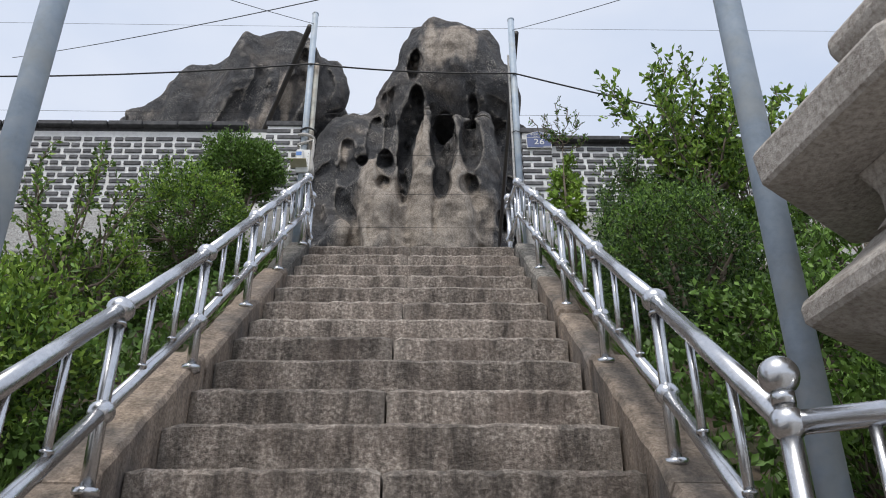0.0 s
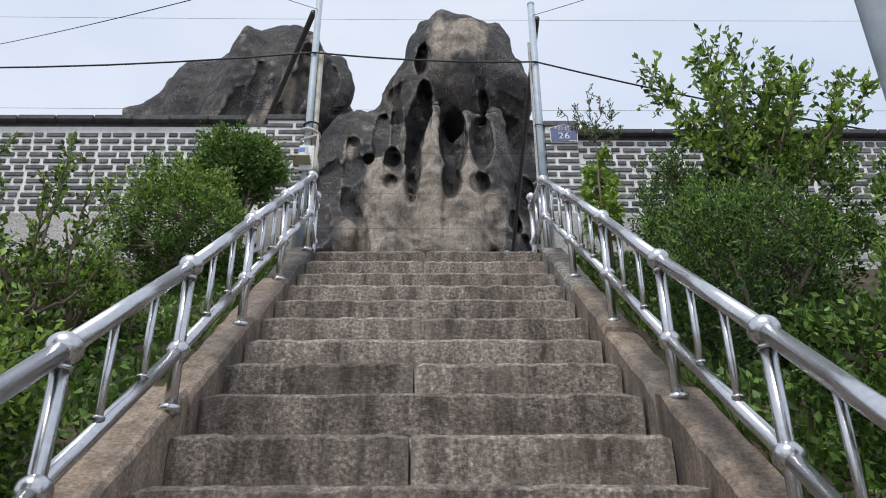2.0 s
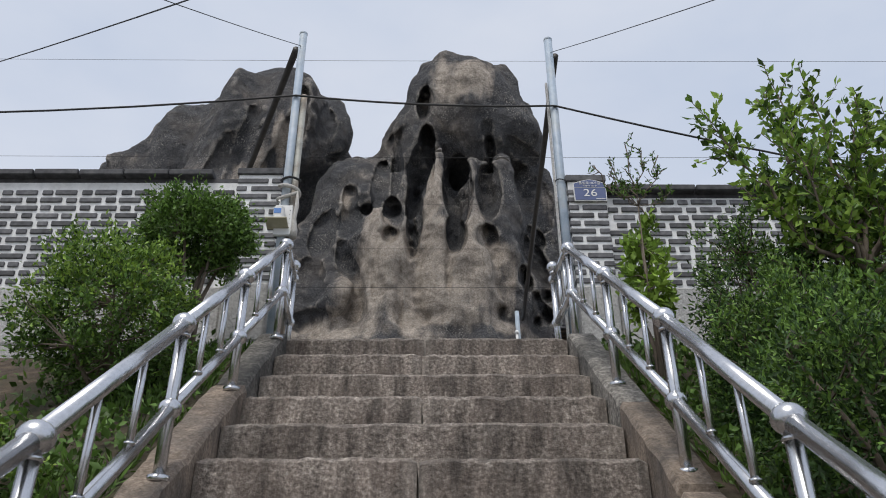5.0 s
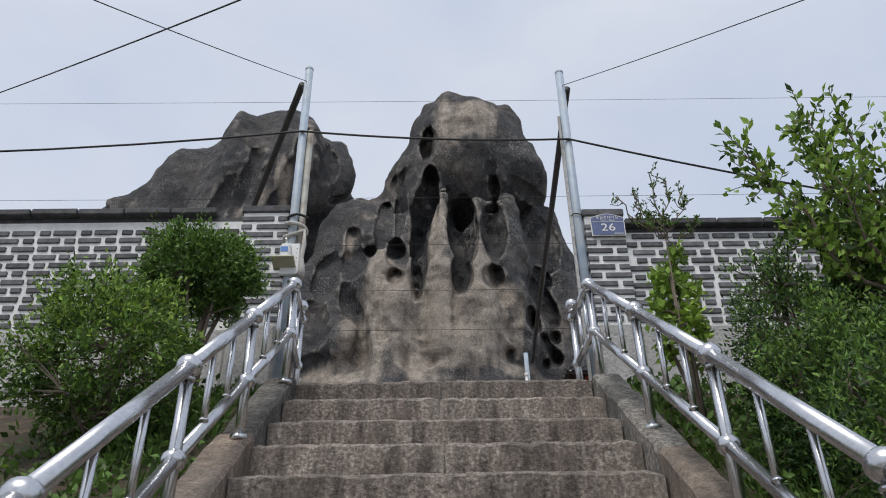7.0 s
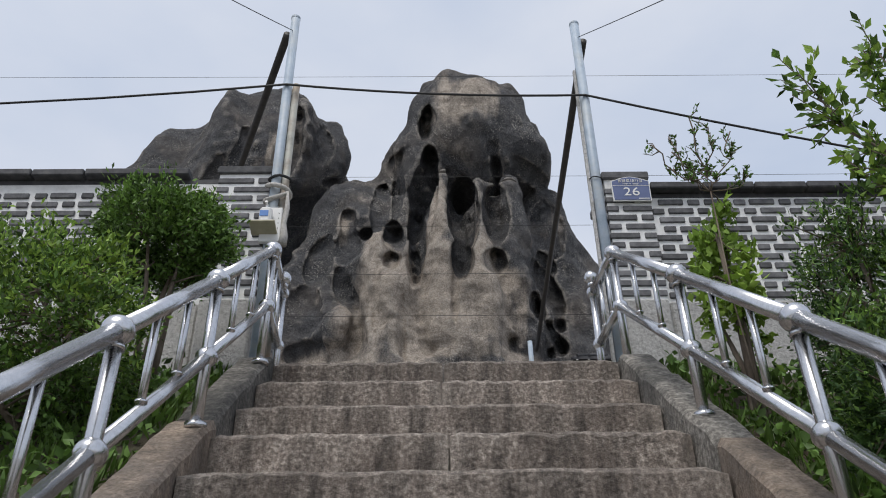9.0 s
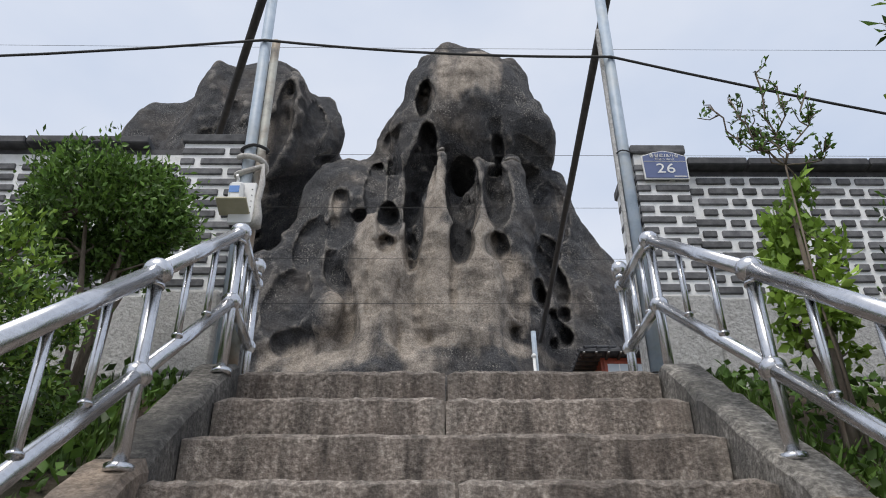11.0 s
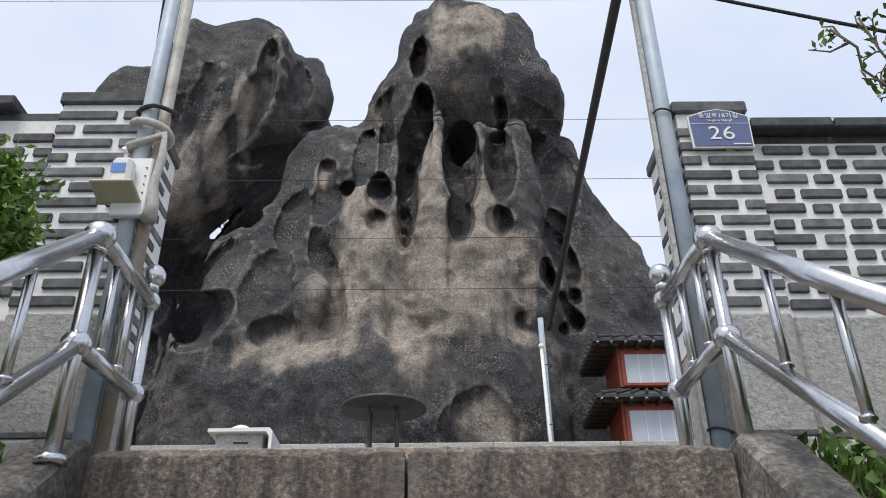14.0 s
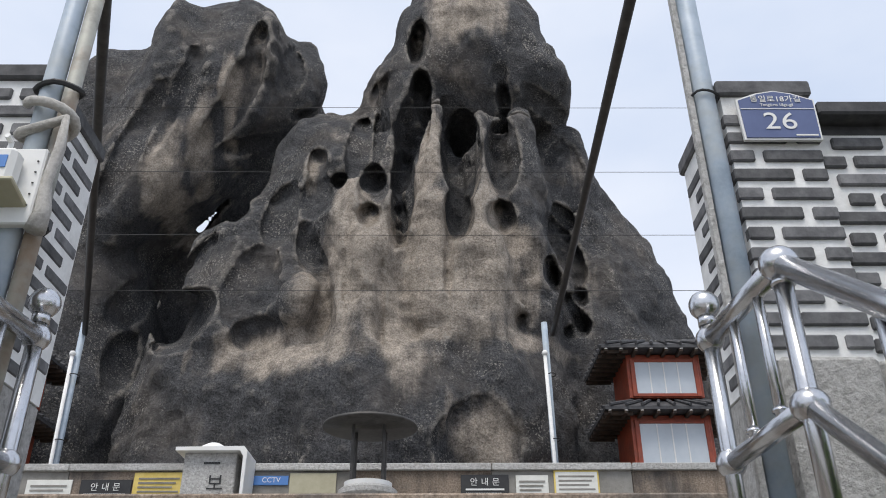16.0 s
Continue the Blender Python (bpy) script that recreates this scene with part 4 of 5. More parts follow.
def branching(at, fork, tips, seed, label, category, leaf, material, girth=0.016, twigs=11, per_twig=9, twig_len=0.15, second=None):
    """A loose tree: a trunk up to the fork, one wavering limb to each tip (both relative to the root), twigs and single leaves along them."""
    rnd = np.random.RandomState(seed)
    root = thing(category, at, label, category)
    fork = np.array(fork, float)
    part("trunk", tubed(((0, 0, -0.05), tuple(fork * 0.5 + (rnd.rand(3) - 0.5) * 0.07), tuple(fork)), [girth, girth * 0.85, girth * 0.7], 8), BARK, root, smooth=True)
    places, ways = [], []
    shoots = bmesh.new()
    for tip in tips:
        tip = np.array(tip, float)
        span = np.linalg.norm(tip - fork)
        line = [fork + (tip - fork) * k + (rnd.rand(3) - 0.5) * 0.16 * span * math.sin(math.pi * k) + np.array((0, 0, -0.12 * span)) * math.sin(math.pi * k) for k in np.linspace(0, 1, 7)]
        part("limb", tubed([tuple(p) for p in line], list(np.linspace(girth * 0.6, 0.003, 7)), 6), BARK, root, smooth=True)
        for _ in range(max(3, int(twigs * min(1.4, span / 0.8)))):
            k = rnd.uniform(0.28, 1.0) * 6
            i = min(5, int(k))
            p = line[i] + (line[i + 1] - line[i]) * (k - i)
            way = rnd.normal(size=3) * 0.75 + (tip - fork) / span * 0.7 + np.array((0, 0, 0.45))
            way /= np.linalg.norm(way)
            ln = twig_len * rnd.uniform(0.5, 1.3)
            q = p + way * ln
            tube(shoots, (tuple(p), tuple((p + q) / 2 + (rnd.rand(3) - 0.5) * 0.025), tuple(q)), [0.0028, 0.002, 0.0014], 4, False)
            for m in range(per_twig):
                j = (m + 0.6) / per_twig
                places.append(p + (q - p) * j)
                ways.append(way * 0.5 + rnd.normal(size=3) * 0.7 + np.array((0, 0, 0.15)))
    tagged(part("twig", shoots, BARK, root), kind="stuff")
    places, ways = np.array(places), np.array(ways)
    if second is not None:
        pick = rnd.rand(len(places)) < 0.4
        leaves_mesh("second_leaves", places[pick], ways[pick], leaf[0], leaf[1], rnd, second, root)
        places, ways = places[~pick], ways[~pick]
    leaves_mesh("crown", places, ways, leaf[0], leaf[1], rnd, material, root)
    return root


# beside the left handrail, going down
plant(-1.28, -0.16, 0.8, 0.33, 0.25, 12000, (0.036, 0.016), 1, "round clipped evergreen shrub on a bare stem by the wall", stems=5, material=LEAF, second=LEAF_MID, gaps=0.5)
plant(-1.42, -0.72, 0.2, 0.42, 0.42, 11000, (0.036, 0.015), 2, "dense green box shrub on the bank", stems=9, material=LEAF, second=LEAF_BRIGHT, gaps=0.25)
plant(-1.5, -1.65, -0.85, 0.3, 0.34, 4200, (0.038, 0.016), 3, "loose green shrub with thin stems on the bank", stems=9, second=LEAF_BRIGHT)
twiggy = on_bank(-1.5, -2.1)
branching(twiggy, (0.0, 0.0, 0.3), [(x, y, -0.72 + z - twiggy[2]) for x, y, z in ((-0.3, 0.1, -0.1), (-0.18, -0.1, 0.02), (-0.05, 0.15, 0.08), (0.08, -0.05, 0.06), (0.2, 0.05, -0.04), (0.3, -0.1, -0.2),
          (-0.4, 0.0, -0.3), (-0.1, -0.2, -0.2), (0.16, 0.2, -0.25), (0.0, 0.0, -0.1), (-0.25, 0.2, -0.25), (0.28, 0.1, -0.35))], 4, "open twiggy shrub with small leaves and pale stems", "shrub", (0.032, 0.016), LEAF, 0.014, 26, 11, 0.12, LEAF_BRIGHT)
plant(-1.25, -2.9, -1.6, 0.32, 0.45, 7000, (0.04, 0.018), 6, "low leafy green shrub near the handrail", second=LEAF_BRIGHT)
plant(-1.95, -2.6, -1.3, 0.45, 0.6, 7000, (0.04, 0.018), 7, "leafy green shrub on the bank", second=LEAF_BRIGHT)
# beside the right handrail
plant(1.06, -0.64, 0.36, 0.11, 0.32, 900, (0.05, 0.03), 21, "bright green young climber by the handrail", material=LEAF_BRIGHT, stems=4, gaps=0.1, clump=0.05)
thin = on_bank(1.06, -0.72)
branching(thin, (-0.02, 0.0, 1.02), [(x, y, 0.62 + z - thin[2]) for x, y, z in ((-0.22, 0.0, 0.0), (-0.12, 0.05, 0.08), (-0.05, -0.03, 0.12), (0.05, 0.04, 0.13), (0.12, 0.0, 0.07), (-0.16, -0.05, -0.08), (0.16, 0.03, -0.14), (0.1, 0.1, -0.3))],
          22, "thin crooked sapling with a sparse small-leaved head", "sapling", (0.024, 0.012), LEAF, 0.0042, 27, 8, 0.07)
plant(1.42, -1.2, -0.2, 0.4, 0.48, 11000, (0.034, 0.012), 23, "dense dark green conifer-like shrub", material=LEAF_DARK, second=LEAF_MID, stems=7, gaps=0.35)
plant(1.52, -0.8, 0.24, 0.34, 0.4, 7000, (0.034, 0.012), 32, "dense dark green conifer-like shrub", material=LEAF_DARK, second=LEAF_MID, stems=7, gaps=0.35)
plant(1.36, -1.85, -0.6, 0.42, 0.5, 11000, (0.034, 0.012), 24, "dense dark green conifer-like shrub", material=LEAF_DARK, second=LEAF_MID, stems=7, gaps=0.35)
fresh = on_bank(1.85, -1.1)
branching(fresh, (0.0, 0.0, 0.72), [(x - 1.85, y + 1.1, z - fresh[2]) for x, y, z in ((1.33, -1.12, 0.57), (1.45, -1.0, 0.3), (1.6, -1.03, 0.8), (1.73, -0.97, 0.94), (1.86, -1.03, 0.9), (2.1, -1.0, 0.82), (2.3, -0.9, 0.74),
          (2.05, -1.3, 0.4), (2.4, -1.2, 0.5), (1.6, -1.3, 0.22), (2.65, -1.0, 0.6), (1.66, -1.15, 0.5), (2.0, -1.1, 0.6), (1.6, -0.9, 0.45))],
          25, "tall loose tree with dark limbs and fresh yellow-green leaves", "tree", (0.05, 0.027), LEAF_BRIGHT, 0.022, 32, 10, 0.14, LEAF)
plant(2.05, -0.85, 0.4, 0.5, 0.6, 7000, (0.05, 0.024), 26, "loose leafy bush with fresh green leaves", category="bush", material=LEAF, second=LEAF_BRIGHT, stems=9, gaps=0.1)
plant(1.5, -2.6, -1.35, 0.42, 0.6, 9000, (0.045, 0.02), 27, "leafy dark green shrub behind the handrail", material=LEAF, second=LEAF_MID, stems=8, gaps=0.2)
plant(2.2, -2.2, -0.55, 0.6, 0.8, 8500, (0.045, 0.022), 28, "leafy dark green shrub behind the lantern", material=LEAF, second=LEAF_MID, stems=8, gaps=0.2)
plant(1.4, -3.25, -2.1, 0.36, 0.4, 7000, (0.04, 0.018), 29, "low dark green shrub behind the pole", material=LEAF, second=LEAF_MID, stems=6, gaps=0.2)
plant(2.3, -3.2, -1.4, 0.6, 0.7, 7500, (0.05, 0.022), 30, "leafy dark green shrub beside the terrace", material=LEAF, second=LEAF_MID, stems=8, gaps=0.2)
plant(3.2, -2.0, -0.4, 0.9, 0.9, 7500, (0.055, 0.026), 31, "broad leafy green shrub on the bank", material=LEAF, second=LEAF_MID, gaps=0.2)

# grass and weeds along the curbs
for side in (-1, 1):
    rnd = np.random.RandomState(50 + side)
    n = 5200
    y = rnd.uniform(-3.95, 0.3, n)
    x = side * (HALF + 0.2 + np.abs(rnd.normal(size=n)) * 0.33)
    z = np.array([bank_height(a, b) for a, b in zip(x, y)])
    tuft = np.array([noise.noise((a * 3, b * 3, 7.0)) for a, b in zip(x, y)])
    keep = tuft > -0.12
    at = np.stack([x, y, z - 0.01], 1)[keep]
    dirs = rnd.normal(size=at.shape) * 0.5 + np.array([-0.15 * side, 0, 0.9])
    ob = leaves_mesh("grass", at, dirs, 0.085, 0.012, rnd, GRASS, None)
    tagged(ob, "weedy grass growing along the curb stones", "grass", kind="stuff")
    m = 3600
    y, x = rnd.uniform(-3.95, 0.3, m), side * (HALF + 0.2 + np.abs(rnd.normal(size=m)) * 0.5)
    at = np.stack([x, y, np.array([bank_height(a, b) for a, b in zip(x, y)]) + rnd.uniform(0, 0.1, m)], 1)
    ob = leaves_mesh("weeds", at, rnd.normal(size=at.shape) + np.array([0, 0, 0.4]), 0.045, 0.028, rnd, LEAF, None)
    tagged(ob, "low broad-leaved weeds on the bank", "weeds", kind="stuff")


# ---------- stone lanterns ----------
def hexed(profile, turn):
    bm = lathe(profile, 6)
    bmesh.ops.rotate(bm, cent=(0, 0, 0), matrix=Matrix.Rotation(turn, 3, "Z"), verts=bm.verts[:])
    bmesh.ops.bevel(bm, geom=bm.edges[:], offset=0.008, segments=1, affect="EDGES")
    return bm


def lantern(x, y, turn):
    g = -3.06
    o = thing("stone_lantern", (x, y, g), "rough granite garden lantern with a broad curved roof", "stone lantern", "stone lanterns")
    part("plinth", hexed([(0.3, 0), (0.3, 0.14), (0.16, 0.22)], turn), LANTERN, o)
    part("shaft", hexed([(0.12, 0.21), (0.11, 0.45), (0.14, 0.74)], turn), LANTERN, o)
    part("platform", hexed([(0.14, 0.73), (0.3, 0.815), (0.41, 0.84), (0.415, 0.885), (0.3, 0.965), (0.24, 1.02)], turn), LANTERN, o)
    part("light_chamber", hexed([(0.25, 1.015), (0.21, 1.06), (0.21, 1.12), (0.245, 1.175)], turn), LANTERN, o)
    part("roof", hexed([(0.24, 1.17), (0.32, 1.165), (0.435, 1.18), (0.445, 1.265), (0.34, 1.315), (0.265, 1.38), (0.215, 1.465)], turn), LANTERN, o)
    part("roof_crown", hexed([(0.2, 1.46), (0.23, 1.5), (0.23, 1.54), (0.1, 1.6)], turn), LANTERN, o)
    part("finial", lathe([(0.06, 1.595), (0.09, 1.67), (0.06, 1.74), (0.0, 1.79)], 12), LANTERN, o, smooth=True)
    return o


lantern(1.27, -4.02, radians(-20)), lantern(-1.3, -4.02, radians(20))


# ---------- things on the gate and in the court ----------
PLATE_BLUE = mat("plate_blue", [(0.075, 0.1, 0.21), (0.1, 0.13, 0.26)], 12, rough=0.45, bump=0)
WHITE = mat("white_enamel", [(0.68, 0.68, 0.67), (0.8, 0.8, 0.79)], 18, rough=0.5, bump=0.05, stain=(0.6, 0.58, 0.52), stain_scale=9, stain_amount=0.35)
INK = mat("black_ink", [(0.015, 0.015, 0.017), (0.03, 0.03, 0.03)], 20, rough=0.5, bump=0)
YELLOW = mat("yellow_sheet", [(0.6, 0.45, 0.1), (0.72, 0.56, 0.18)], 15, rough=0.6, bump=0)
PAPER = mat("paper", [(0.62, 0.62, 0.58), (0.74, 0.74, 0.7)], 15, rough=0.8, bump=0)
SIGN_BLUE = mat("label_blue", [(0.08, 0.2, 0.5), (0.1, 0.26, 0.6)], 15, rough=0.5, bump=0)
TANPLATE = mat("tan_plastic", [(0.38, 0.35, 0.24), (0.46, 0.43, 0.31)], 20, rough=0.5, bump=0.05)
ROPE = mat("rope", [(0.4, 0.38, 0.35), (0.6, 0.58, 0.55)], 90, rough=0.95, bump=1.0, bump_scale=160, bump_dist=0.006)
REDWOOD = mat("red_lacquer", [(0.22, 0.035, 0.015), (0.36, 0.07, 0.03)], 14, rough=0.5, bump=0.15, stain=(0.16, 0.05, 0.03), stain_scale=6)
EAVE = mat("eave_wood", [(0.03, 0.025, 0.02), (0.08, 0.05, 0.035)], 20, rough=0.8, bump=0.2)
GLASSY = mat("window_pane", [(0.45, 0.5, 0.55), (0.58, 0.62, 0.66)], 3, rough=0.08, bump=0)
CURTAIN = PAPER
DARKMETAL = mat("dark_sheet_metal", [(0.04, 0.038, 0.036), (0.09, 0.085, 0.08)], 16, rough=0.55, metal=0.5, bump=0.1)


def lettering(text, size, at, parent, material, name="lettering", spacing=1.0, squash=1.0):
    """Letters as a flat mesh in the plane x, z, facing -y."""
    cu = bpy.data.curves.new(name, "FONT")
    cu.body, cu.size, cu.align_x, cu.align_y, cu.extrude = text, size, "CENTER", "CENTER", 0.0006
    cu.space_character = spacing
    tmp = bpy.data.objects.new("tmp", cu)
    scene.collection.objects.link(tmp)
    me = bpy.data.meshes.new_from_object(tmp.evaluated_get(bpy.context.evaluated_depsgraph_get()))
    bpy.data.objects.remove(tmp)
    me.transform(Matrix.Translation(at) @ Matrix.Rotation(radians(90), 4, "X") @ Matrix.Diagonal((squash, 1, 1, 1)))
    me.materials.clear()
    return link_mesh(name, me, material, parent)


def flat(outline, y0, y1):
    bm = bmesh.new()
    a = [bm.verts.new((x, y0, z)) for x, z in outline]
    c = [bm.verts.new((x, y1, z)) for x, z in outline]
    bm.faces.new(a)
    bm.faces.new(c[::-1])
    for k in range(len(a)):
        bm.faces.new((a[k], a[(k + 1) % len(a)], c[(k + 1) % len(a)], c[k]))
    return bm


# number plate on the pier
plate = thing("number_plate", (1.065, 0.408, 1.238), "blue house number plate reading 26 on the pier", "number plate")
W, H = 0.11, 0.08


def plate_outline(w, h, crown):
    return [(-w * 0.97, -h), (w * 0.97, -h), (w, h * 0.72), (w * 0.45, h * 0.72 + crown * 0.72), (0, h * 0.72 + crown), (-w * 0.45, h * 0.72 + crown * 0.72), (-w, h * 0.72)]


part("border", flat(plate_outline(W, H, 0.032), -0.008, 0.002), WHITE, plate, "white rim")
part("panel", flat(plate_outline(W - 0.006, H - 0.006, 0.031), -0.011, -0.0075), PLATE_BLUE, plate, "blue panel")
part("rule", boxed((-W + 0.008, -0.0125, 0.022), (W - 0.008, -0.0105, 0.024)), WHITE, plate)
lettering("26", 0.08, (0, -0.0125, -0.022), plate, WHITE, "number", 1.05, 1.15)
lettering("\ud1b5\uc77c\ub85c18\uac00\uae38", 0.025, (0, -0.0125, 0.056), plate, WHITE, "street_name", 1.05)
lettering("Tongil-ro 18ga-gil", 0.013, (0, -0.0125, 0.036), plate, WHITE, "street_name_latin")
part("small_print", boxed((0.035, -0.0125, -0.069), (0.095, -0.011, -0.064)), WHITE, plate)

# hand-gel box and rope on the left pole
gel = thing("gel_dispenser_box", (-0.92, 0.278, 0.825), "white perforated box with a small shelf strapped to the pole", "dispenser box")
part("back_panel", boxed((-0.05, 0.005, 0.0), (0.06, 0.03, 0.22), 0.004), WHITE, gel)
part("bottle", boxed((-0.05, -0.05, 0.085), (0.015, 0.004, 0.19), 0.012), WHITE, gel, "white plastic bottle")
part("pump", tubed(((-0.018, -0.025, 0.19), (-0.018, -0.025, 0.215), (-0.018, -0.05, 0.22)), 0.007, 8), WHITE, gel)
part("bottle_label", boxed((-0.045, -0.053, 0.125), (0.0, -0.0505, 0.16)), SIGN_BLUE, gel, "blue label")
shelf_turn = Matrix.Rotation(radians(-14), 4, "X")
part("shelf", boxed((-0.09, -0.1, 0.045), (0.045, 0.005, 0.057), 0.003, shelf_turn), TANPLATE, gel, "tan plastic shelf")
for k in range(5):
    part("hole", lathe([(0.003, 0.0), (0.003, 0.002)], 6, (0.045, 0.003, 0.05 + 0.032 * k)), INK, gel)
coil = [(-0.905 + 0.066 * math.cos(a), 0.335 + 0.052 * math.sin(a), 1.27 - 0.016 * a) for a in (math.pi * (1.1 + k / 8) for k in range(18))]
tail = [(-0.845, 0.3, 1.15), (-0.838, 0.295, 1.05), (-0.848, 0.293, 0.95), (-0.839, 0.295, 0.87), (-0.845, 0.293, 0.81)]
rope = part("rope", tubed(coil + tail, [0.014] * (len(coil) + 3) + [0.02, 0.026], 8), ROPE, smooth=True)
tagged(rope, "frayed grey rope looped round the pole", "rope")


def shrine(x, y, g):
    """A small two-tiered shrine with red frames, curtained windows and dark eaves."""
    o = thing("shrine", (x, y, g), "small two-tiered red wooden shrine with dark tiled eaves", "shrine", "shrines")
    part("base_box", boxed((-0.36, 0, 0), (0.36, 0.62, 1.02), 0.006), REDWOOD, o)
    for z0, half, win in ((1.02, 0.36, 0.4), (1.7, 0.34, 0.3)):
        part("body", boxed((-half, 0, z0 + 0.002), (half, 0.62, z0 + win + 0.12), 0.004), REDWOOD, o)
        w = part("window", boxed((-half + 0.07, -0.012, z0 + 0.04), (half - 0.07, -0.002, z0 + 0.04 + win)), GLASSY, o, "curtained window")
        for a, c in ((-half + 0.03, -half + 0.07), (half - 0.07, half - 0.03)):
            part("jamb", boxed((a, -0.022, z0 + 0.01), (c, -0.002, z0 + win + 0.07), 0.003), REDWOOD, w)
        for a, c in ((z0 + 0.01, z0 + 0.04), (z0 + 0.04 + win, z0 + win + 0.07)):
            part("rail", boxed((-half + 0.071, -0.02, a), (half - 0.071, -0.002, c), 0.003), REDWOOD, w)
        for k in range(3):
            part("mullion", boxed((-0.012 + (k - 1) * 0.13, -0.016, z0 + 0.041), (0.0 + (k - 1) * 0.13, -0.0125, z0 + 0.039 + win)), WHITE, w)
        # roof of four sloping sides over projecting rafters
        z = z0 + win + 0.125
        bm = bmesh.new()
        e = half + 0.25
        low = [bm.verts.new(p) for p in ((-e, -0.17, z), (e, -0.17, z), (e, 0.79, z), (-e, 0.79, z))]
        lip = [bm.verts.new(p) for p in ((-e, -0.17, z + 0.03), (e, -0.17, z + 0.03), (e, 0.79, z + 0.03), (-e, 0.79, z + 0.03))]
        h2 = half - 0.03
        top = [bm.verts.new(p) for p in ((-h2, 0.04, z + 0.14), (h2, 0.04, z + 0.14), (h2, 0.58, z + 0.14), (-h2, 0.58, z + 0.14))]
        bm.faces.new(low[::-1]), bm.faces.new(top)
        for r1, r2 in ((low, lip), (lip, top)):
            for k in range(4):
                bm.faces.new((r1[k], r1[(k + 1) % 4], r2[(k + 1) % 4], r2[k]))
        roof = part("roof", bm, TILE, o, "dark tiled roof")
        for k in range(9):
            xx = -e + 0.04 + (2 * e - 0.08) * k / 8
            part("rafter", boxed((xx - 0.014, -0.168, z - 0.034), (xx + 0.014, 0.0, z - 0.003)), EAVE, roof)
            part("rafter_end", lathe([(0.013, 0), (0.013, 0.006)], 8, (xx, -0.172, z - 0.016)), WHITE, roof)
            part("ridge_tile", tubed(((xx, -0.185, z + 0.04), (xx * h2 / e, 0.03, z + 0.145)), 0.016, 6), TILE, roof)
        for k in range(8):
            yy = -0.1 + 0.12 * k
            for sx in (-1, 1):
                part("rafter", boxed((min(sx * half, sx * (e - 0.004)), yy - 0.014, z - 0.034), (max(sx * half, sx * (e - 0.004)), yy + 0.014, z - 0.003)), EAVE, roof)
                part("ridge_tile", tubed(((sx * (e + 0.012), yy, z + 0.04), (sx * h2, 0.04 + (yy + 0.17) * 0.54 / 0.96, z + 0.145)), 0.016, 6), TILE, roof)
    return o


shrine(2.2, 5.78, 0.53), shrine(-4.1, 5.78, 0.53)

# offering box with a little curved roof
ob = thing("offering_box", (-1.43, 4.24, 0.53), "pale stone offering box with a rounded lid", "offering box")
part("body", boxed((-0.19, 0, 0), (0.17, 0.2, 0.8), 0.006), PALE_GRANITE, ob)
part("lid", flat([(-0.24, 0.8), (0.2, 0.8), (0.225, 0.76), (0.225, 0.45), (0.245, 0.45), (0.25, 0.8), (0.225, 0.83), (-0.24, 0.825)], -0.06, 0.24), WHITE, ob, "white curved lid")
part("boss", lathe([(0.1, 0.825), (0.085, 0.86), (0.04, 0.885), (0.0, 0.89)], 18, (-0.02, 0.09, 0)), WHITE, ob, smooth=True)
part("slot", boxed((-0.05, -0.004, 0.72), (0.06, 0.002, 0.735)), INK, ob)
lettering("\ubcf4\n\uc2dc", 0.13, (0.04, -0.004, 0.52), ob, INK, "lettering")

# incense burner under a round hood
br = thing("incense_burner", (-0.33, 3.95, 0.53), "dark metal hood on rods over a pale stone drum", "incense burner")
part("drum", lathe([(0.2, 0), (0.17, 0.3), (0.17, 0.42), (0.19, 0.44), (0.19, 0.47), (0.16, 0.49)], 24), PALE_GRANITE, br, smooth=False)
part("collar", lathe([(0.155, 0.49), (0.155, 0.52), (0.0, 0.525)], 24), WHITE, br)
part("hood", lathe([(0.315, 0.88), (0.31, 0.9), (0.1, 0.955), (0.0, 0.965), (0.0, 0.945), (0.1, 0.935)], 32), DARKMETAL, br, smooth=True)
for k in range(4):
    a = math.pi / 4 + k * math.pi / 2
    part("rod", tubed(((0.14 * math.cos(a), 0.14 * math.sin(a), 0.52), (0.14 * math.cos(a), 0.14 * math.sin(a), 0.935)), 0.011, 8), DARKMETAL, br)


def notice(x0, x1, z0, z1, material, label, name="notice", lines=0, title="", ink=None, rim=None):
    n = thing(name, ((x0 + x1) / 2, 4.499, z0), label, name.replace("_", " "))
    w, h = (x1 - x0) / 2, z1 - z0
    part("board", boxed((-w, -0.012, 0), (w, 0, h), 0.002), rim or material, n)
    if rim:
        part("face", boxed((-w + 0.012, -0.0145, 0.012), (w - 0.012, -0.0115, h - 0.012)), material, n)
    if title:
        lettering(title, 0.06, (0, -0.0165, h - 0.055), n, ink, "title", 1.1)
    for k in range(lines):
        z = h - (0.11 if title else 0.05) - 0.03 * k
        if z > 0.02:
            part("text_line", boxed((-w * 0.8, -0.0165, z), (w * (0.8 - 0.13 * (k % 3)), -0.0148, z + 0.012)), ink, n)
    return n


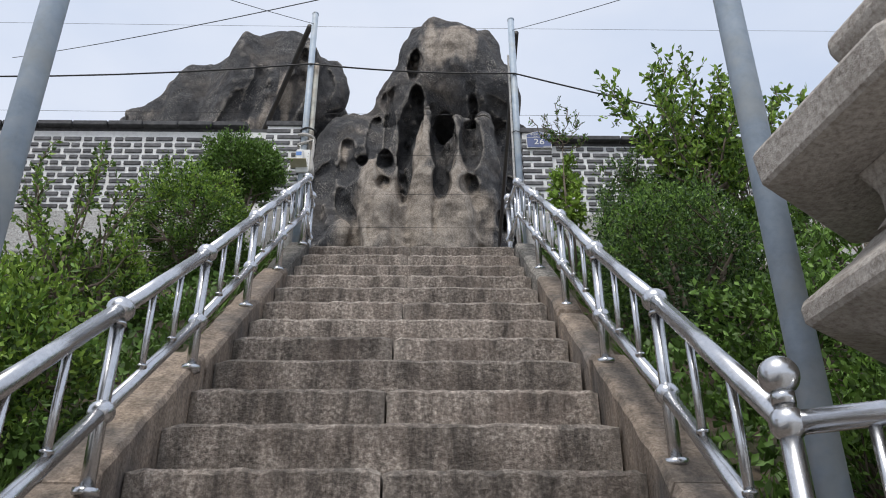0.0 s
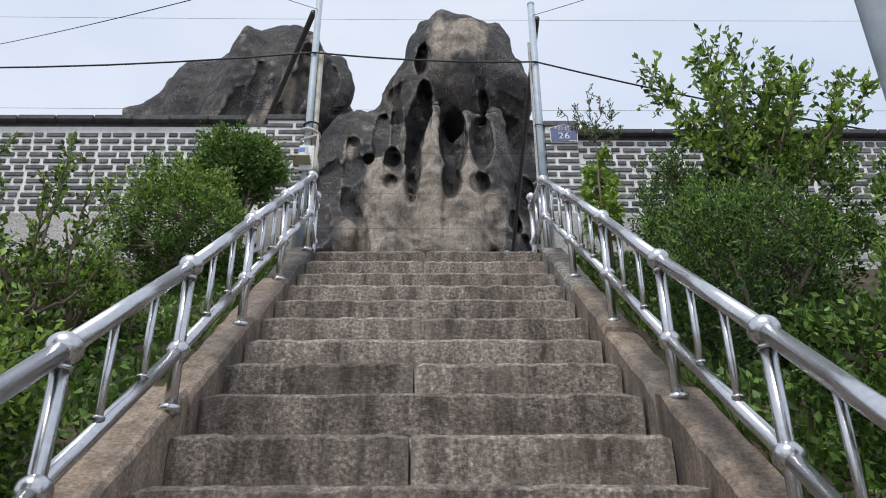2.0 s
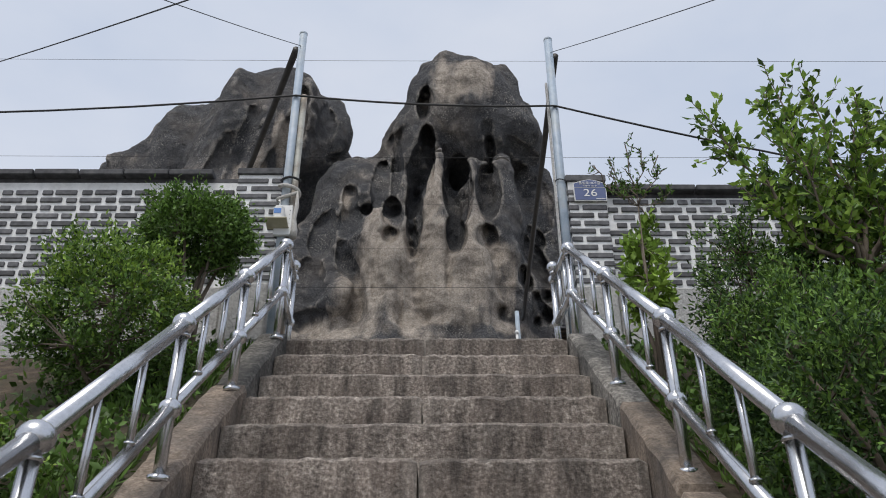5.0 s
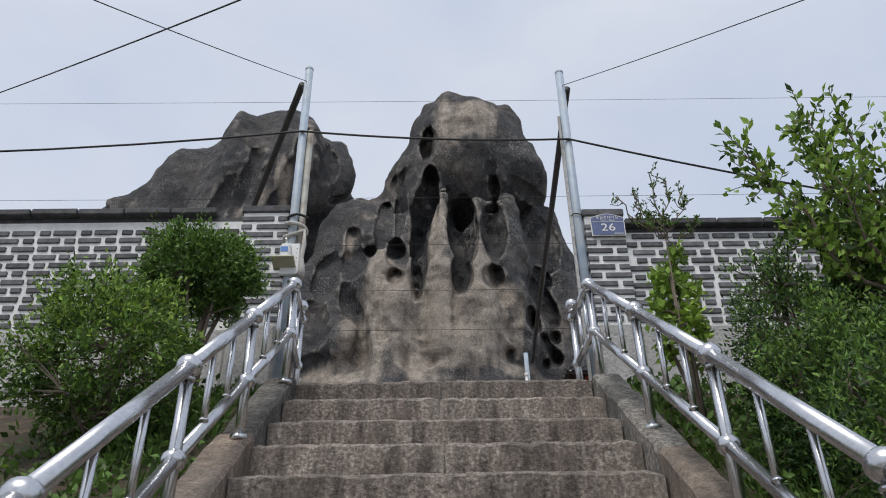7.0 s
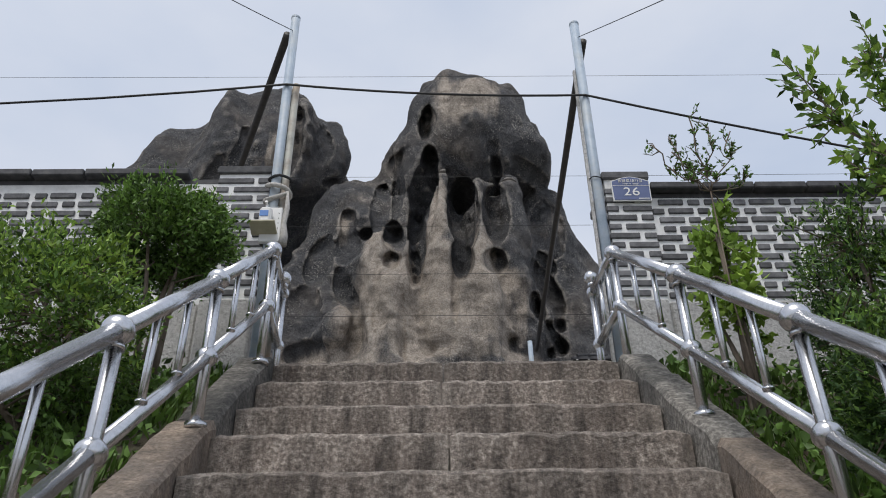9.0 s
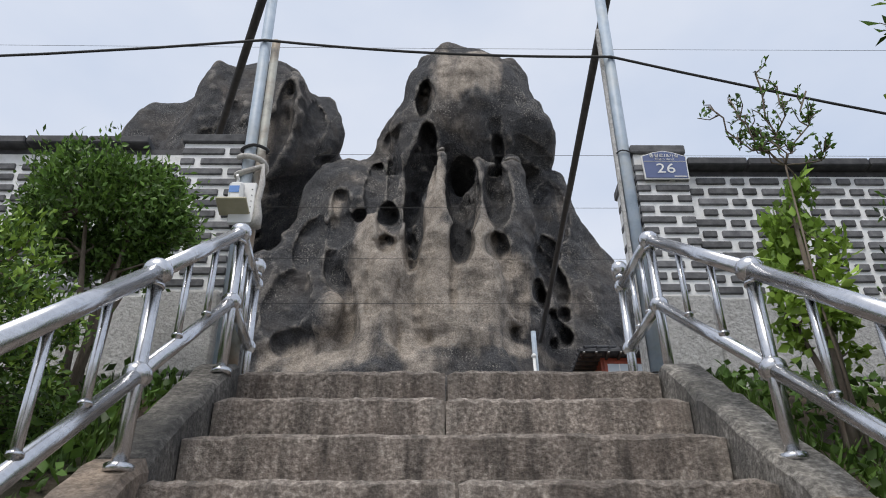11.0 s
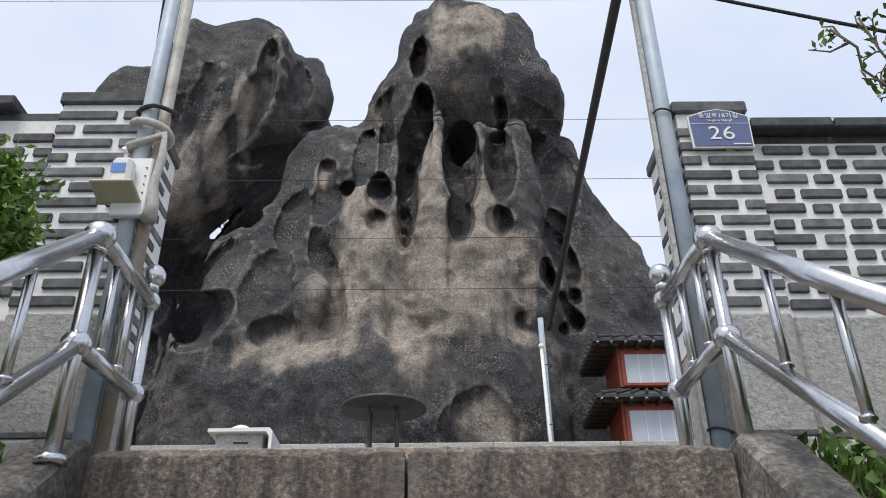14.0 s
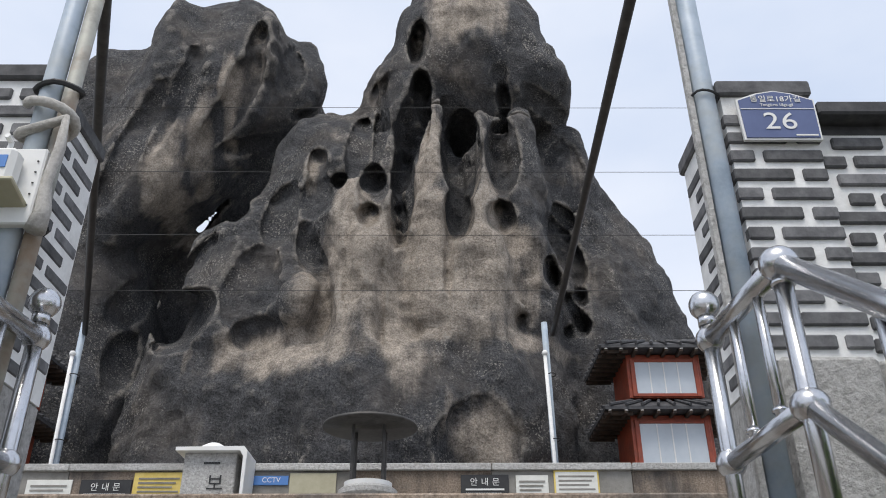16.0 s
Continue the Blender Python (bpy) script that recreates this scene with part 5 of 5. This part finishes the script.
TITLE = "\uc548 \ub0b4 \ubb38"
notice(0.28, 0.62, 0.95, 1.235, INK, "black notice board with white writing on the parapet", "notice_board", 5, TITLE, WHITE)
notice(-2.4, -2.04, 0.93, 1.205, INK, "black notice board with white writing on the parapet", "notice_board", 5, TITLE, WHITE)
notice(0.67, 0.9, 0.93, 1.23, PAPER, "white paper notice on the parapet", "paper_notice", 6, "", GROUND)
notice(-2.78, -2.46, 0.93, 1.205, PAPER, "white paper notice on the parapet", "paper_notice", 6, "", GROUND)
notice(0.94, 1.26, 0.95, 1.265, PAPER, "notice sheet in a yellow frame on the parapet", "framed_notice", 6, "", GROUND, YELLOW)
notice(-2.03, -1.67, 0.95, 1.255, YELLOW, "yellow notice sheet on the parapet", "framed_notice", 5, "", GROUND)
notice(-1.2, -0.94, 1.165, 1.23, SIGN_BLUE, "small blue camera notice on the parapet", "camera_notice", 0)
lettering("CCTV", 0.05, (-1.06, 4.482, 1.198), bpy.data.objects["camera_notice"], WHITE, "lettering").matrix_parent_inverse = bpy.data.objects["camera_notice"].matrix_basis.inverted()
notice(-0.93, -0.6, 1.0, 1.25, TANPLATE, "plain beige panel on the parapet", "panel", 0)

# ---------- bricks and cap tiles, last ----------
def brick_data(length, depth, height):
    bm = boxed((-length / 2, 0, -height / 2), (length / 2, depth, height / 2), 0.004)
    me = bpy.data.meshes.new("brick")
    bmesh.ops.recalc_face_normals(bm, faces=bm.faces[:])
    bm.to_mesh(me)
    bm.free()
    me.materials.append(BRICK)
    return me


LONG, SHORT, THICK, COURSE = 0.141, 0.066, 0.036, 0.0605
long_brick, short_brick = brick_data(LONG, 0.03, THICK), brick_data(SHORT, 0.03, THICK)
tile_bm = boxed((-0.145, -0.05, -0.022), (0.145, 0.4, 0.022), 0.006)
tile_me = bpy.data.meshes.new("cap_tile")
tile_bm.to_mesh(tile_me)
tile_bm.free()
tile_me.materials.append(TILE)


def lay(me, name, at, parent, rz=0.0):
    ob = new(name, me)
    ob.parent = parent
    ob.location = at
    ob.rotation_euler = (0, 0, rz)
    return ob


for w, shift, x0, x1, top, y0, y1, cap in WALLS:
    rnd = random.Random(str(shift))
    rows = int((top - 0.545) / COURSE)
    inner = 1 if abs(x1) < abs(x0) else -1
    rest = bmesh.new()
    for r in range(rows):
        z = 0.545 + COURSE * (r + 0.5)
        if cap == "pier":
            if r == 0:
                stretch = x1 - x0 - SHORT - 0.018
                front_brick = brick_data(stretch, 0.03, THICK)
            order = ((SHORT, short_brick), (stretch, front_brick)) if r % 2 else ((stretch, front_brick), (SHORT, short_brick))
            spots = [(x0 - 0.004 + order[0][0] / 2, order[0][1]), (x1 + 0.004 - order[1][0] / 2, order[1][1])]
            for x, me in spots:
                lay(me, "brick", Vector((x + rnd.uniform(-0.004, 0.004), y0 - 0.004, z)) - shift, w)
            face = x1 + 0.004 if inner == 1 else x0 - 0.004
            for k in range(2 + r % 2):
                y = y0 + (0.085 + 0.167 * k if r % 2 == 0 else 0.15 + 0.167 * k)
                if y + LONG / 2 < y1:
                    lay(long_brick, "brick", Vector((face, y, z)) - shift, w, radians(90) if inner == 1 else radians(-90))
        else:
            x = x0 + 0.004 + rnd.uniform(0.0, 0.045)
            k = r % 2
            while True:
                ln, me = (LONG, long_brick) if k % 2 == 0 else (SHORT, short_brick)
                if x + ln > x1:
                    break
                if abs(x + ln / 2) > 3.35:
                    box(rest, Vector((x, y0 - 0.006, z - THICK / 2)) - shift, Vector((x + ln, y0 + 0.02, z + THICK / 2)) - shift)
                else:
                    lay(me, "brick", Vector((x + ln / 2 + rnd.uniform(-0.005, 0.005), y0 - 0.006, z + rnd.uniform(-0.002, 0.002))) - shift, w)
                x += ln + 0.026
                k += 1
    if cap == "tiles":
        tagged(part("far_bricks", rest, BRICK, w), kind="stuff")
        x = x0 + 0.15
        while x < x1 - 0.1:
            lay(tile_me, "cap_tile", Vector((x, y0 - 0.005, top + 0.052 + rnd.uniform(-0.003, 0.003))) - shift, w)
            x += 0.298
    else:
        rest.free()
        part("pier_cap", boxed(Vector((x0 - 0.012, y0 - 0.012, top)) - shift, Vector((x1 + 0.012, y1 + 0.012, top + 0.05)) - shift, 0.006), BRICK, w)
